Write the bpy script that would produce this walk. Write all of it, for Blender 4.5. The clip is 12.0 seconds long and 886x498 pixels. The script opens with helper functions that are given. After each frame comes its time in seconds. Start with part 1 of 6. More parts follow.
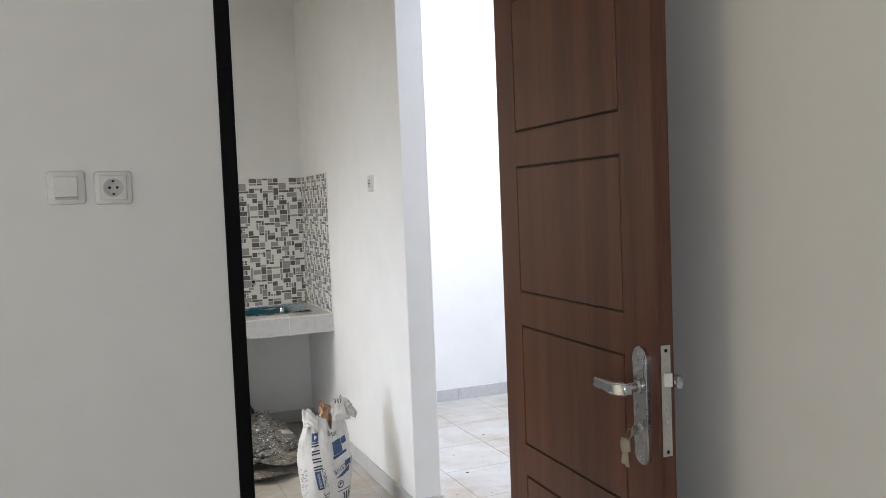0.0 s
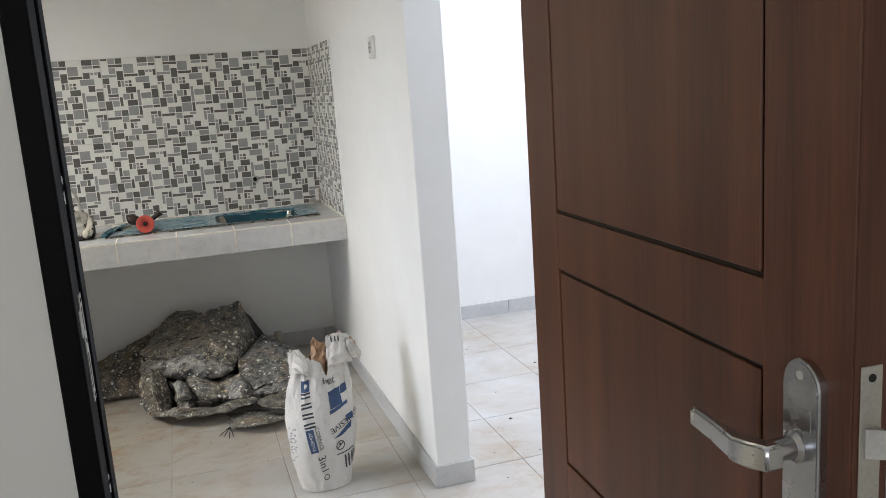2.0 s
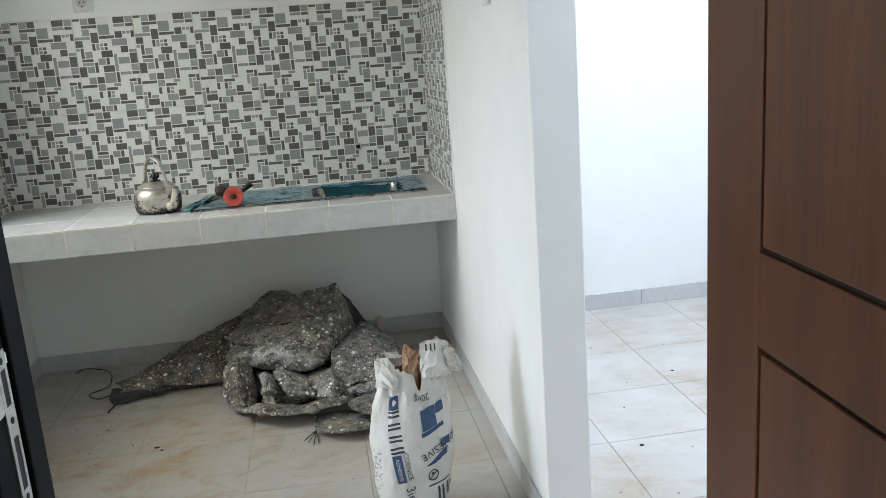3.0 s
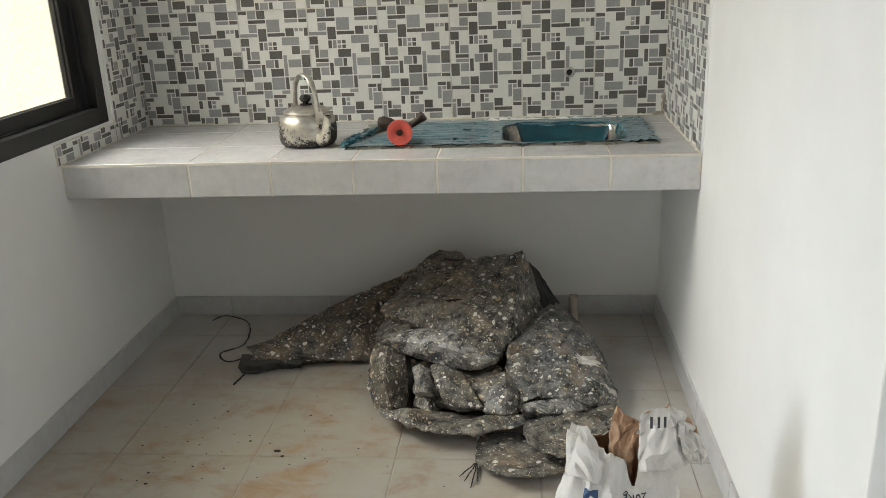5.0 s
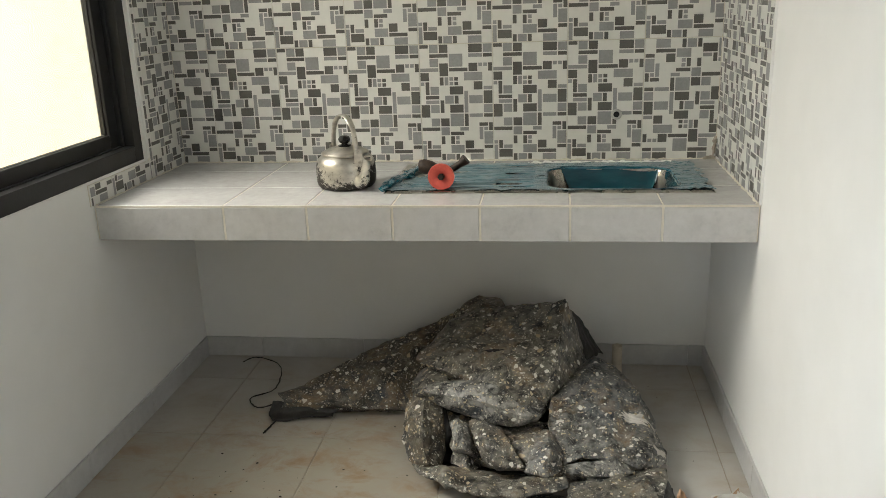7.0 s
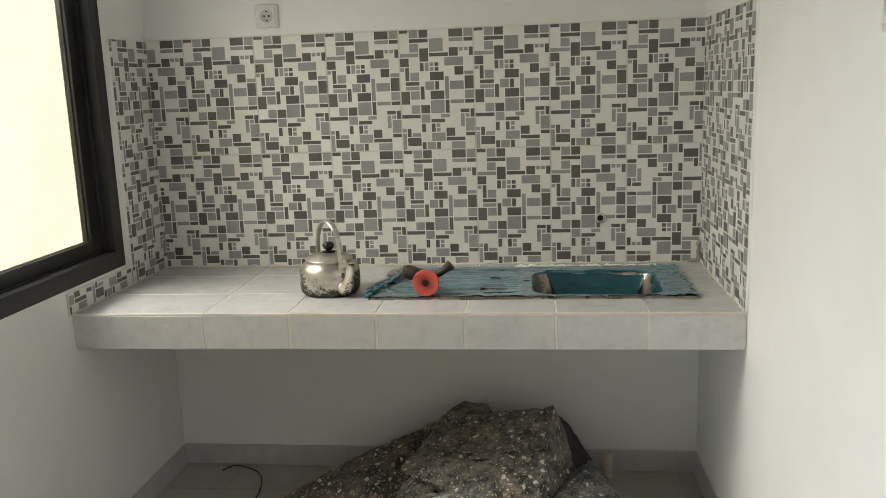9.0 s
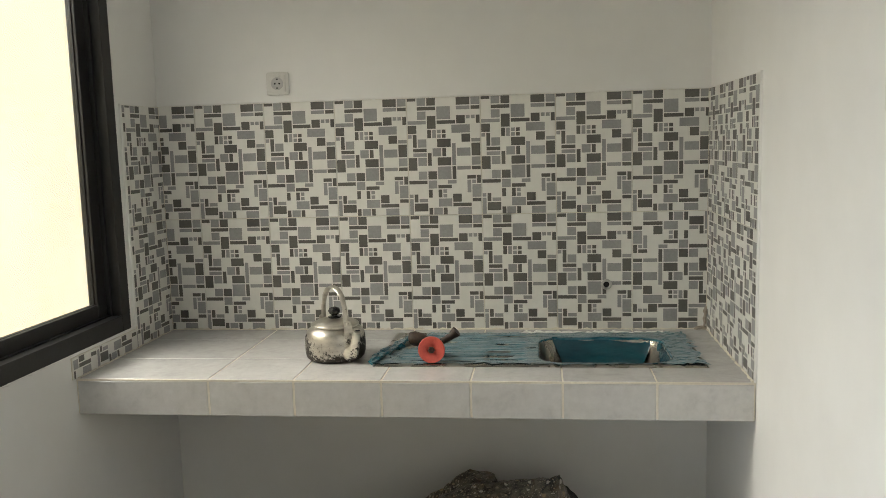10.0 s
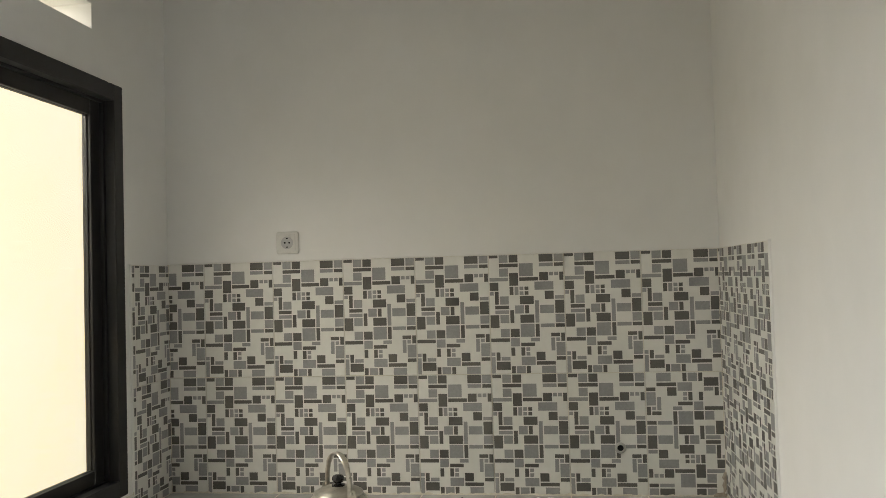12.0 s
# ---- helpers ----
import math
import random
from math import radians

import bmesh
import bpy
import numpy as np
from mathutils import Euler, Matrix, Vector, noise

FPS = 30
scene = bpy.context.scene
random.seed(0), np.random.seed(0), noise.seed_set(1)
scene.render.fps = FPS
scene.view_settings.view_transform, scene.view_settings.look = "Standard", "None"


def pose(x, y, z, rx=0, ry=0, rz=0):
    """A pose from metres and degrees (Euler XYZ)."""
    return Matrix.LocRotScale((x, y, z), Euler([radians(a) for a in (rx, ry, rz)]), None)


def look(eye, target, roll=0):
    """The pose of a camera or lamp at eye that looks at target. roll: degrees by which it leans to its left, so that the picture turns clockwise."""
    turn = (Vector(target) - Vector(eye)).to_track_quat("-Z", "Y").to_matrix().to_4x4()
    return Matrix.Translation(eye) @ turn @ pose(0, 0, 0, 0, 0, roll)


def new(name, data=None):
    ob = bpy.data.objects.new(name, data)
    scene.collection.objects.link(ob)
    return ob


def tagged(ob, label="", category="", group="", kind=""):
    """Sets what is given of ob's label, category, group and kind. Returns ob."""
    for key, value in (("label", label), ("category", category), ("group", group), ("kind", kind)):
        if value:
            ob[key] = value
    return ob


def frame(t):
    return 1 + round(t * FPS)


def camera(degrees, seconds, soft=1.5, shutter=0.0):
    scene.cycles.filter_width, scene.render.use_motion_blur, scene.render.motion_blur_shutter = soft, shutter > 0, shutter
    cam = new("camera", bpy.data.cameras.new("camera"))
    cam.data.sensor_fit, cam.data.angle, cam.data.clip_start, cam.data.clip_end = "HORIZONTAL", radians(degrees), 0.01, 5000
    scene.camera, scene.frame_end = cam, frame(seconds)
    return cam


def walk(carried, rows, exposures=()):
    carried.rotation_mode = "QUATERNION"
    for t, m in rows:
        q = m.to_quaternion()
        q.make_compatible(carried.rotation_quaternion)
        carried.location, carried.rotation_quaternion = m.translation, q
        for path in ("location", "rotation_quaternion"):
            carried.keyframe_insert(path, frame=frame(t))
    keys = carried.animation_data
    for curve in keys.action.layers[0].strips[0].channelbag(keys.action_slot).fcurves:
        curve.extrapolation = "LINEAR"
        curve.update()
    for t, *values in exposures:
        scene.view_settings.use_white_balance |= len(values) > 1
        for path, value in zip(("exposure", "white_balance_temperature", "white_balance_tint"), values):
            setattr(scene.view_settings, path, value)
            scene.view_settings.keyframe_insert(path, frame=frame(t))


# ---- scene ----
# seconds, stops, kelvin, tint
EXPOSURES = [(0.0, 0.10, 5730, 17), (1.5, 0.06, 5760, 16), (2.2, 0.08, 5710, 16), (3.0, 0.14, 5460, 10), (5.0, 0.14, 5890, 12), (9.0, 0.04, 6120, 11), (12.0, -0.20, 6270, 13)]
cam = camera(56.1, 12.0, soft=0.75)
PATH = [
    (0, (-0.028, 0.261, 1.375), (0.734, 2.106, 1.26), -2.3),
    (0.5, (0.045, 0.474, 1.333), (0.795, 2.308, 1.06), -2.5),
    (1, (0.153, 0.685, 1.331), (0.923, 2.495, 0.968), -3.3),
    (1.5, (0.368, 0.896, 1.335), (1.069, 2.733, 0.967), -4.5),
    (2, (0.492, 1.12, 1.324), (1.066, 2.997, 0.939), -4.0),
    (2.5, (0.567, 1.391, 1.328), (1.066, 3.282, 0.908), -2.6),
    (2.8, (0.66, 1.552, 1.313), (1.037, 3.462, 0.856), -3.6),
    (3, (0.663, 1.632, 1.311), (0.934, 3.56, 0.853), -4.1),
    (3.2, (0.691, 1.713, 1.313), (0.854, 3.648, 0.836), -3.9),
    (4.8, (0.664, 2.464, 1.292), (0.545, 4.352, 0.643), -2.1),
    (5, (0.682, 2.529, 1.292), (0.489, 4.411, 0.644), -2.4),
    (5.5, (0.682, 2.595, 1.293), (0.422, 4.469, 0.644), -2.5),
    (6, (0.645, 2.595, 1.307), (0.382, 4.468, 0.657), -2.4),
    (6.5, (0.638, 2.614, 1.31), (0.375, 4.499, 0.695), -2.2),
    (7, (0.632, 2.641, 1.327), (0.373, 4.535, 0.739), -2.0),
    (9, (0.637, 2.678, 1.373), (0.409, 4.628, 0.989), -2.0),
    (9.5, (0.631, 2.678, 1.382), (0.402, 4.64, 1.069), -1.9),
    (10, (0.631, 2.68, 1.402), (0.395, 4.65, 1.153), -1.6),
    (10.5, (0.625, 2.676, 1.428), (0.385, 4.656, 1.272), -1.5),
    (11, (0.623, 2.687, 1.456), (0.38, 4.67, 1.373), -1.5),
    (11.5, (0.633, 2.698, 1.477), (0.382, 4.682, 1.47), -1.6),
    (12, (0.644, 2.714, 1.495), (0.385, 4.696, 1.56), -1.6),
]
walk(cam, [(t, look(eye, target, roll)) for t, eye, target, roll in PATH], EXPOSURES)

# ---- world and light ----
world = bpy.data.worlds.new("sky")
scene.world = world
world.use_nodes = True
sky = world.node_tree.nodes.new("ShaderNodeTexSky")
sky.sky_type, sky.sun_disc = "NISHITA", False
sky.sun_elevation, sky.sun_rotation = radians(58), radians(115)
background = world.node_tree.nodes["Background"]
world.node_tree.links.new(sky.outputs["Color"], background.inputs["Color"])
background.inputs["Strength"].default_value = 0.12


def area_lamp(name, m, width, height, watts, colour, spread=180):
    """A rectangle of daylight standing in an opening, shining along its own -z."""
    data = bpy.data.lights.new(name, "AREA")
    data.shape, data.size, data.size_y, data.energy, data.color = "RECTANGLE", width, height, watts, colour
    data.spread = radians(spread)
    ob = new(name, data)
    ob.matrix_world = m
    return ob


# daylight through the roof opening over the service room, and through the front window behind the walk
area_lamp("daylight_roof_opening", pose(2.45, 3.97, 2.88), 1.5, 2.35, 70, (0.95, 0.98, 1.0))
area_lamp("daylight_front_window", look((-1.0, -2.55, 1.55), (-1.0, 0.0, 1.45)), 1.3, 1.4, 36, (1.0, 0.98, 0.88))
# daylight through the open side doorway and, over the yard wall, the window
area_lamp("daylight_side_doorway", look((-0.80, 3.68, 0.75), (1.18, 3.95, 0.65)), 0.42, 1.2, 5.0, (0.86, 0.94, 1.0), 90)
area_lamp("daylight_yard_sky", look((-1.6, 4.65, 2.42), (0.40, 5.05, 0.90)), 1.4, 0.8, 18.5, (1.0, 0.95, 0.82), 105)

# ---- materials ----
def nodes_of(name):
    m = bpy.data.materials.new(name)
    m.use_nodes = True
    t = m.node_tree
    return m, t, t.nodes["Principled BSDF"]


def add(t, kind, **values):
    n = t.nodes.new(kind)
    for key, value in values.items():
        n.inputs[key].default_value = value
    return n


def ramp(t, source, stops):
    n = t.nodes.new("ShaderNodeValToRGB")
    t.links.new(source, n.inputs["Fac"])
    e = n.color_ramp.elements
    e[0].position, e[0].color = stops[0][0], (*stops[0][1], 1)
    e[1].position, e[1].color = stops[-1][0], (*stops[-1][1], 1)
    for p, c in stops[1:-1]:
        x = e.new(p)
        x.color = (*c, 1)
    return n.outputs["Color"]


def grey(v):
    return (v, v, v)


def mix(t, fac, a, b, blend="MIX"):
    n = t.nodes.new("ShaderNodeMix")
    n.data_type, n.blend_type = "RGBA", blend
    for s, v in ((n.inputs[0], fac), (n.inputs[6], a), (n.inputs[7], b)):
        if isinstance(v, bpy.types.NodeSocket):
            t.links.new(v, s)
        else:
            s.default_value = v if not isinstance(v, tuple) else (*v, 1)
    return n.outputs[2]


def place(t, scale=(1, 1, 1), world_space=True):
    """Coordinates in metres: the world's for fixed surfaces, the object's own otherwise."""
    m = t.nodes.new("ShaderNodeMapping")
    m.inputs["Scale"].default_value = scale
    if world_space:
        t.links.new(t.nodes.new("ShaderNodeNewGeometry").outputs["Position"], m.inputs["Vector"])
    else:
        t.links.new(t.nodes.new("ShaderNodeTexCoord").outputs["Object"], m.inputs["Vector"])
    return m.outputs["Vector"]


def noise_of(t, vec, scale, detail=4.0, rough=0.55, warp=0.0):
    n = add(t, "ShaderNodeTexNoise", Scale=scale, Detail=detail, Roughness=rough, Distortion=warp)
    t.links.new(vec, n.inputs["Vector"])
    return n.outputs["Fac"]


def bump(t, bsdf, height, strength, distance=0.002):
    n = add(t, "ShaderNodeBump", Strength=strength, Distance=distance)
    t.links.new(height, n.inputs["Height"])
    t.links.new(n.outputs["Normal"], bsdf.inputs["Normal"])


def varied(name, a, b, rough=0.5, scale=6.0, fine=90.0, metal=0.0, relief=0.15, world_space=True, depth=0.0015, stretch=(1, 1, 1)):
    """A surface that wanders between two colours at a coarse and a fine scale."""
    m, t, p = nodes_of(name)
    v = place(t, stretch, world_space)
    big, small = noise_of(t, v, scale, 5), noise_of(t, v, fine, 3)
    f = mix(t, 0.35, big, small)
    t.links.new(ramp(t, f, [(0.35, a), (0.65, b)]), p.inputs["Base Color"])
    r = ramp(t, big, [(0.3, grey(max(0.02, rough - 0.07))), (0.7, grey(min(1, rough + 0.07)))])
    t.links.new(r, p.inputs["Roughness"])
    p.inputs["Metallic"].default_value = metal
    bump(t, p, small, relief, depth)
    return m


def wall_paint(name, a, b):
    """Emulsion on trowelled plaster: slow waves, fine grain, faint scuffs."""
    m, t, p = nodes_of(name)
    v = place(t)
    slow, mid, fine = noise_of(t, v, 1.3, 3), noise_of(t, v, 9, 4), noise_of(t, v, 160, 2)
    base = ramp(t, mix(t, 0.4, slow, mid), [(0.35, a), (0.65, b)])
    scuff = ramp(t, noise_of(t, place(t, (1, 1, 3)), 14, 6, 0.7), [(0.70, grey(0)), (0.80, grey(1))])
    base = mix(t, mix(t, scuff, grey(0), grey(0.12)), base, (0.55, 0.52, 0.47))
    t.links.new(base, p.inputs["Base Color"])
    p.inputs["Roughness"].default_value = 0.62
    bump(t, p, mix(t, 0.3, mid, fine), 0.35, 0.002)
    return m


M_WALL = wall_paint("white_emulsion", (0.765, 0.757, 0.720), (0.812, 0.804, 0.772))
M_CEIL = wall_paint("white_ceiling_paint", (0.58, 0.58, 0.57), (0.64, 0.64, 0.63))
M_GROUT = varied("grey_cement_grout", (0.30, 0.255, 0.195), (0.47, 0.42, 0.35), 0.9, 12, 200)
M_GROUT_PALE = varied("cream_grout", (0.62, 0.57, 0.46), (0.74, 0.70, 0.60), 0.85, 10, 150)
M_BLACK = varied("black_painted_frame", (0.003, 0.003, 0.0034), (0.007, 0.007, 0.0075), 0.55, 8, 120, relief=0.08)
M_BLACK.node_tree.nodes["Principled BSDF"].inputs["Specular IOR Level"].default_value = 0.07
M_FRAME = varied("dusty_black_window_frame", (0.006, 0.0058, 0.0055), (0.016, 0.015, 0.014), 0.45, 14, 140, relief=0.12)
M_STEEL = varied("satin_chrome", (0.50, 0.51, 0.53), (0.62, 0.63, 0.65), 0.27, 20, 300, metal=1.0, relief=0.05)
M_STEEL_DULL = varied("dull_zinc_plate", (0.46, 0.45, 0.42), (0.60, 0.59, 0.56), 0.42, 25, 200, metal=0.85, relief=0.1)
M_BRASS = varied("nickel_key_metal", (0.20, 0.19, 0.17), (0.34, 0.325, 0.29), 0.35, 40, 300, metal=1.0, relief=0.05)
M_HOLE = varied("dark_cavity", (0.01, 0.01, 0.01), (0.02, 0.02, 0.02), 0.8)
M_PLASTIC = varied("white_plastic", (0.63, 0.615, 0.57), (0.70, 0.685, 0.64), 0.32, 30, 200, relief=0.03)
M_PLASTIC_GREY = varied("grey_plastic", (0.44, 0.43, 0.41), (0.52, 0.51, 0.49), 0.4, 30, 200, relief=0.03)


def floor_tile_mat():
    """Off-white ceramic with a brown film of builder's dirt in patches."""
    m, t, p = nodes_of("off_white_floor_tile")
    v = place(t)
    info = t.nodes.new("ShaderNodeObjectInfo")
    base = ramp(t, noise_of(t, v, 5, 5), [(0.3, (0.44, 0.425, 0.39)), (0.7, (0.52, 0.505, 0.47))])
    base = mix(t, 0.10, base, ramp(t, info.outputs["Random"], [(0, (0.42, 0.41, 0.38)), (1, (0.62, 0.61, 0.58))]))
    film = ramp(t, noise_of(t, v, 2.1, 6, 0.62, 0.6), [(0.38, grey(0)), (0.60, grey(0.9))])
    streak = ramp(t, noise_of(t, place(t, (2.2, 3.4, 1)), 2.6, 7, 0.66, 0.5), [(0.47, grey(0)), (0.64, grey(1))])
    dirt = mix(t, 1.0, film, streak, "MULTIPLY")
    # round patch: counter's shade darkened into the tiles, and where rusty stains gather
    dim_distance = t.nodes.new("ShaderNodeVectorMath")
    dim_distance.operation = "DISTANCE"
    dim_distance.inputs[1].default_value = (-0.05, 4.50, 0)
    t.links.new(v, dim_distance.inputs[0])
    dimmed_stained = ramp(t, dim_distance.outputs["Value"], [(0.25, grey(1)), (0.95, grey(0))])
    rust = ramp(t, noise_of(t, place(t, (1.0, 1.5, 1)), 6.5, 7, 0.68, 0.5), [(0.50, grey(0)), (0.68, grey(0.9))])
    rust = mix(t, 1.0, rust, dimmed_stained, "MULTIPLY")
    base = mix(t, mix(t, 0.38, grey(0), film), base, (0.36, 0.30, 0.20))
    base = mix(t, mix(t, 0.8, grey(0), dimmed_stained), base, (0.31, 0.28, 0.215))
    base = mix(t, rust, base, (0.27, 0.165, 0.075))
    base = mix(t, mix(t, 0.50, grey(0), dirt), base, (0.34, 0.215, 0.10))
    smear = ramp(t, noise_of(t, v, 26, 5, 0.7), [(0.66, grey(0)), (0.74, grey(0.45))])
    base = mix(t, smear, base, (0.36, 0.30, 0.22))
    t.links.new(base, p.inputs["Base Color"])
    t.links.new(ramp(t, film, [(0, grey(0.30)), (0.75, grey(0.55))]), p.inputs["Roughness"])
    bump(t, p, noise_of(t, v, 30, 3), 0.08, 0.001)
    return m


def marbled(name, a, b, vein, rough):
    m, t, p = nodes_of(name)
    v = place(t)
    info = t.nodes.new("ShaderNodeObjectInfo")
    shift = t.nodes.new("ShaderNodeVectorMath")
    shift.operation = "ADD"
    t.links.new(v, shift.inputs[0])
    t.links.new(info.outputs["Random"], shift.inputs[1])
    cloud = mix(t, 0.45, noise_of(t, shift.outputs[0], 11, 7, 0.62, 0.8), noise_of(t, shift.outputs[0], 42, 5, 0.7))
    base = ramp(t, cloud, [(0.34, vein), (0.46, a), (0.68, b)])
    dust = ramp(t, noise_of(t, v, 7, 6, 0.65), [(0.50, grey(0)), (0.90, grey(0.10))])
    t.links.new(mix(t, dust, base, (0.55, 0.51, 0.44)), p.inputs["Base Color"])
    t.links.new(ramp(t, dust, [(0, grey(rough)), (0.35, grey(rough + 0.3))]), p.inputs["Roughness"])
    bump(t, p, noise_of(t, v, 60, 2), 0.05, 0.001)
    return m


M_FLOOR = floor_tile_mat()
M_SKIRT = marbled("grey_skirting_tile", (0.49, 0.485, 0.47), (0.56, 0.555, 0.54), (0.44, 0.435, 0.42), 0.35)
M_COUNTER = marbled("pale_grey_marbled_tile", (0.53, 0.52, 0.50), (0.61, 0.60, 0.58), (0.46, 0.45, 0.435), 0.22)
M_TILE_W = varied("mosaic_tile_cream_white", (0.72, 0.71, 0.655), (0.80, 0.785, 0.73), 0.40, 5, 40, relief=0.05)
M_TILE_L = varied("mosaic_tile_mid_grey", (0.26, 0.258, 0.252), (0.36, 0.356, 0.346), 0.42, 9, 120, relief=0.05)
M_TILE_D = varied("mosaic_tile_dark_grey", (0.092, 0.086, 0.074), (0.145, 0.136, 0.118), 0.42, 9, 160, relief=0.05)


def wood_mat(name, dark, light, along="Z"):
    """Brown laminate with fine grain running up the leaf."""
    m, t, p = nodes_of(name)
    sc = (1.0, 1.0, 0.045) if along == "Z" else (0.045, 1.0, 1.0)
    v = place(t, sc, False)
    wide, fine = noise_of(t, v, 14, 4, 0.6, 0.4), noise_of(t, v, 150, 5, 0.65, 0.2)
    f = mix(t, 0.45, wide, fine)
    t.links.new(ramp(t, f, [(0.38, dark), (0.62, light)]), p.inputs["Base Color"])
    t.links.new(ramp(t, fine, [(0.3, grey(0.36)), (0.7, grey(0.50))]), p.inputs["Roughness"])
    bump(t, p, fine, 0.12, 0.0008)
    return m


M_WOOD = wood_mat("brown_wood_laminate", (0.061, 0.0195, 0.0088), (0.142, 0.051, 0.0245))
M_WOOD_GROOVE = varied("dark_groove", (0.012, 0.007, 0.005), (0.02, 0.012, 0.008), 0.7)

# ---- building helpers ----
def part(name, bm, material, parent=None, label=""):
    """One mesh object from a bmesh, under a thing or a part."""
    me = bpy.data.meshes.new(name)
    bm.to_mesh(me)
    bm.free()
    for one in material if isinstance(material, (list, tuple)) else (material,):
        me.materials.append(one)
    ob = new(name, me)
    if parent is not None:
        ob.parent = parent
    return tagged(ob, label)


def thing(name, label, category, m=None, group="", kind=""):
    """An Empty at a thing's base, which carries its parts."""
    ob = tagged(new(name), label, category, group, kind)
    ob.empty_display_size = 0.05
    if m is not None:
        ob.matrix_world = m
    return ob


def box(bm, x0, x1, y0, y1, z0, z1, mat=0):
    v = [bm.verts.new(p) for p in ((x0, y0, z0), (x1, y0, z0), (x1, y1, z0), (x0, y1, z0), (x0, y0, z1), (x1, y0, z1), (x1, y1, z1), (x0, y1, z1))]
    out = []
    for q in ((3, 2, 1, 0), (4, 5, 6, 7), (0, 1, 5, 4), (1, 2, 6, 5), (2, 3, 7, 6), (3, 0, 4, 7)):
        f = bm.faces.new([v[i] for i in q])
        f.material_index = mat
        out.append(f)
    return out


def boxes(*sizes, bevel=0.0, segments=2):
    bm = bmesh.new()
    for s in sizes:
        box(bm, *s)
    if bevel:
        bmesh.ops.bevel(bm, geom=list(bm.edges), offset=bevel, segments=segments, affect="EDGES", profile=0.5)
    return bm


def smooth(ob, angle=40):
    ob.data.shade_smooth()
    if angle < 180:
        ob.data.set_sharp_from_angle(angle=radians(angle))
    return ob


def lathe(bm, profile, segments=48, m=None, mat=0):
    """A surface of revolution about z from (radius, height) pairs."""
    rings = []
    for r, z in profile:
        if r < 1e-5:
            rings.append([bm.verts.new((0, 0, z))])
        else:
            rings.append([bm.verts.new((r * math.cos(a), r * math.sin(a), z)) for a in (2 * math.pi * i / segments for i in range(segments))])
    for a, b in zip(rings, rings[1:]):
        for i in range(segments):
            j = (i + 1) % segments
            q = [a[i % len(a)], a[j % len(a)], b[j % len(b)], b[i % len(b)]]
            q = list(dict.fromkeys(q))
            if len(q) > 2:
                bm.faces.new(q).material_index = mat
    if m is not None:
        bmesh.ops.transform(bm, matrix=m, verts=[v for ring in rings for v in ring])
    return rings


def tube(bm, points, radius, sides=10, mat=0, flat=1.0):
    """A round bar along points; radius may be one number or one a point. flat squeezes it across."""
    pts = [Vector(p) for p in points]
    rad = [radius] * len(pts) if isinstance(radius, (int, float)) else list(radius)
    up = Vector((0.13, 0.27, 0.95)).normalized()
    rings = []
    for i, p in enumerate(pts):
        d = (pts[min(i + 1, len(pts) - 1)] - pts[max(i - 1, 0)]).normalized()
        s = d.cross(up)
        s = s.normalized() if s.length > 1e-3 else d.cross(Vector((1, 0, 0))).normalized()
        n = s.cross(d).normalized()
        rings.append([bm.verts.new(p + rad[i] * (math.cos(a) * s + flat * math.sin(a) * n)) for a in (2 * math.pi * k / sides for k in range(sides))])
    for a, b in zip(rings, rings[1:]):
        for k in range(sides):
            bm.faces.new((a[k], a[(k + 1) % sides], b[(k + 1) % sides], b[k])).material_index = mat
    bm.faces.new(rings[0][::-1]).material_index = mat
    bm.faces.new(rings[-1]).material_index = mat


def bezier(p0, p1, p2, p3, n=12):
    p0, p1, p2, p3 = map(Vector, (p0, p1, p2, p3))
    return [((1 - s) ** 3) * p0 + 3 * s * (1 - s) ** 2 * p1 + 3 * s * s * (1 - s) * p2 + s ** 3 * p3 for s in (i / n for i in range(n + 1))]


def structure(name, bm, material, label, category, angle=None):
    return tagged(part(name, bm, material), label, category, kind="structure")


# ---- the shell ----
XL, XR, YB, TOP = -0.706, 1.183, 5.506, 2.9     # kitchen walls and ceiling height
YD0, YD1 = 2.462, 2.572                          # doorway wall, front and back face
PX, PY = 1.305, 3.622                            # partition's far face and its free end
RX, RY = 3.4, 1.9                                # service room's far side and near side
HX = 1.212                                       # front room's side wall beside the door
WY0, WY1, WZ0, WZ1 = 4.02, 5.205, 0.835, 2.128   # window opening in the side wall
VY0, VY1, VZ0, VZ1 = 4.19, 5.035, 2.268, 2.345   # vent slot above the window
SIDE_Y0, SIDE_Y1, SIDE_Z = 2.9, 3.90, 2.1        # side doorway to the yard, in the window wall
DX0, DX1, DZ = 0.275, 1.195, 2.10                # doorway opening

structure("floor", boxes((-3.2, RX + 0.15, -2.75, YB + 0.15, -0.15, -0.0022)), M_GROUT, "cement bed and grout joints under the floor tiles", "floor")
structure("wall_back", boxes((XL - 0.14, RX + 0.15, YB, YB + 0.14, 0, TOP)), M_WALL, "white painted back wall above the tiled splashback", "wall")
w = XL - 0.14
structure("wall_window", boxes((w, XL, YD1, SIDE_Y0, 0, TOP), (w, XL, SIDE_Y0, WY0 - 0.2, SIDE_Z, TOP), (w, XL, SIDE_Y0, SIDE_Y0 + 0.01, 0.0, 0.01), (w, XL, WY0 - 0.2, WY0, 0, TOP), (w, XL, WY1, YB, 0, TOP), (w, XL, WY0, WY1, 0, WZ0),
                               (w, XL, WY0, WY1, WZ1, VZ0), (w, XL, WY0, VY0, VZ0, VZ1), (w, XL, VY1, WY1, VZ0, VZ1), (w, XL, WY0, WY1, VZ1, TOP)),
          M_WALL, "white painted wall with black window and narrow vent slot", "wall")
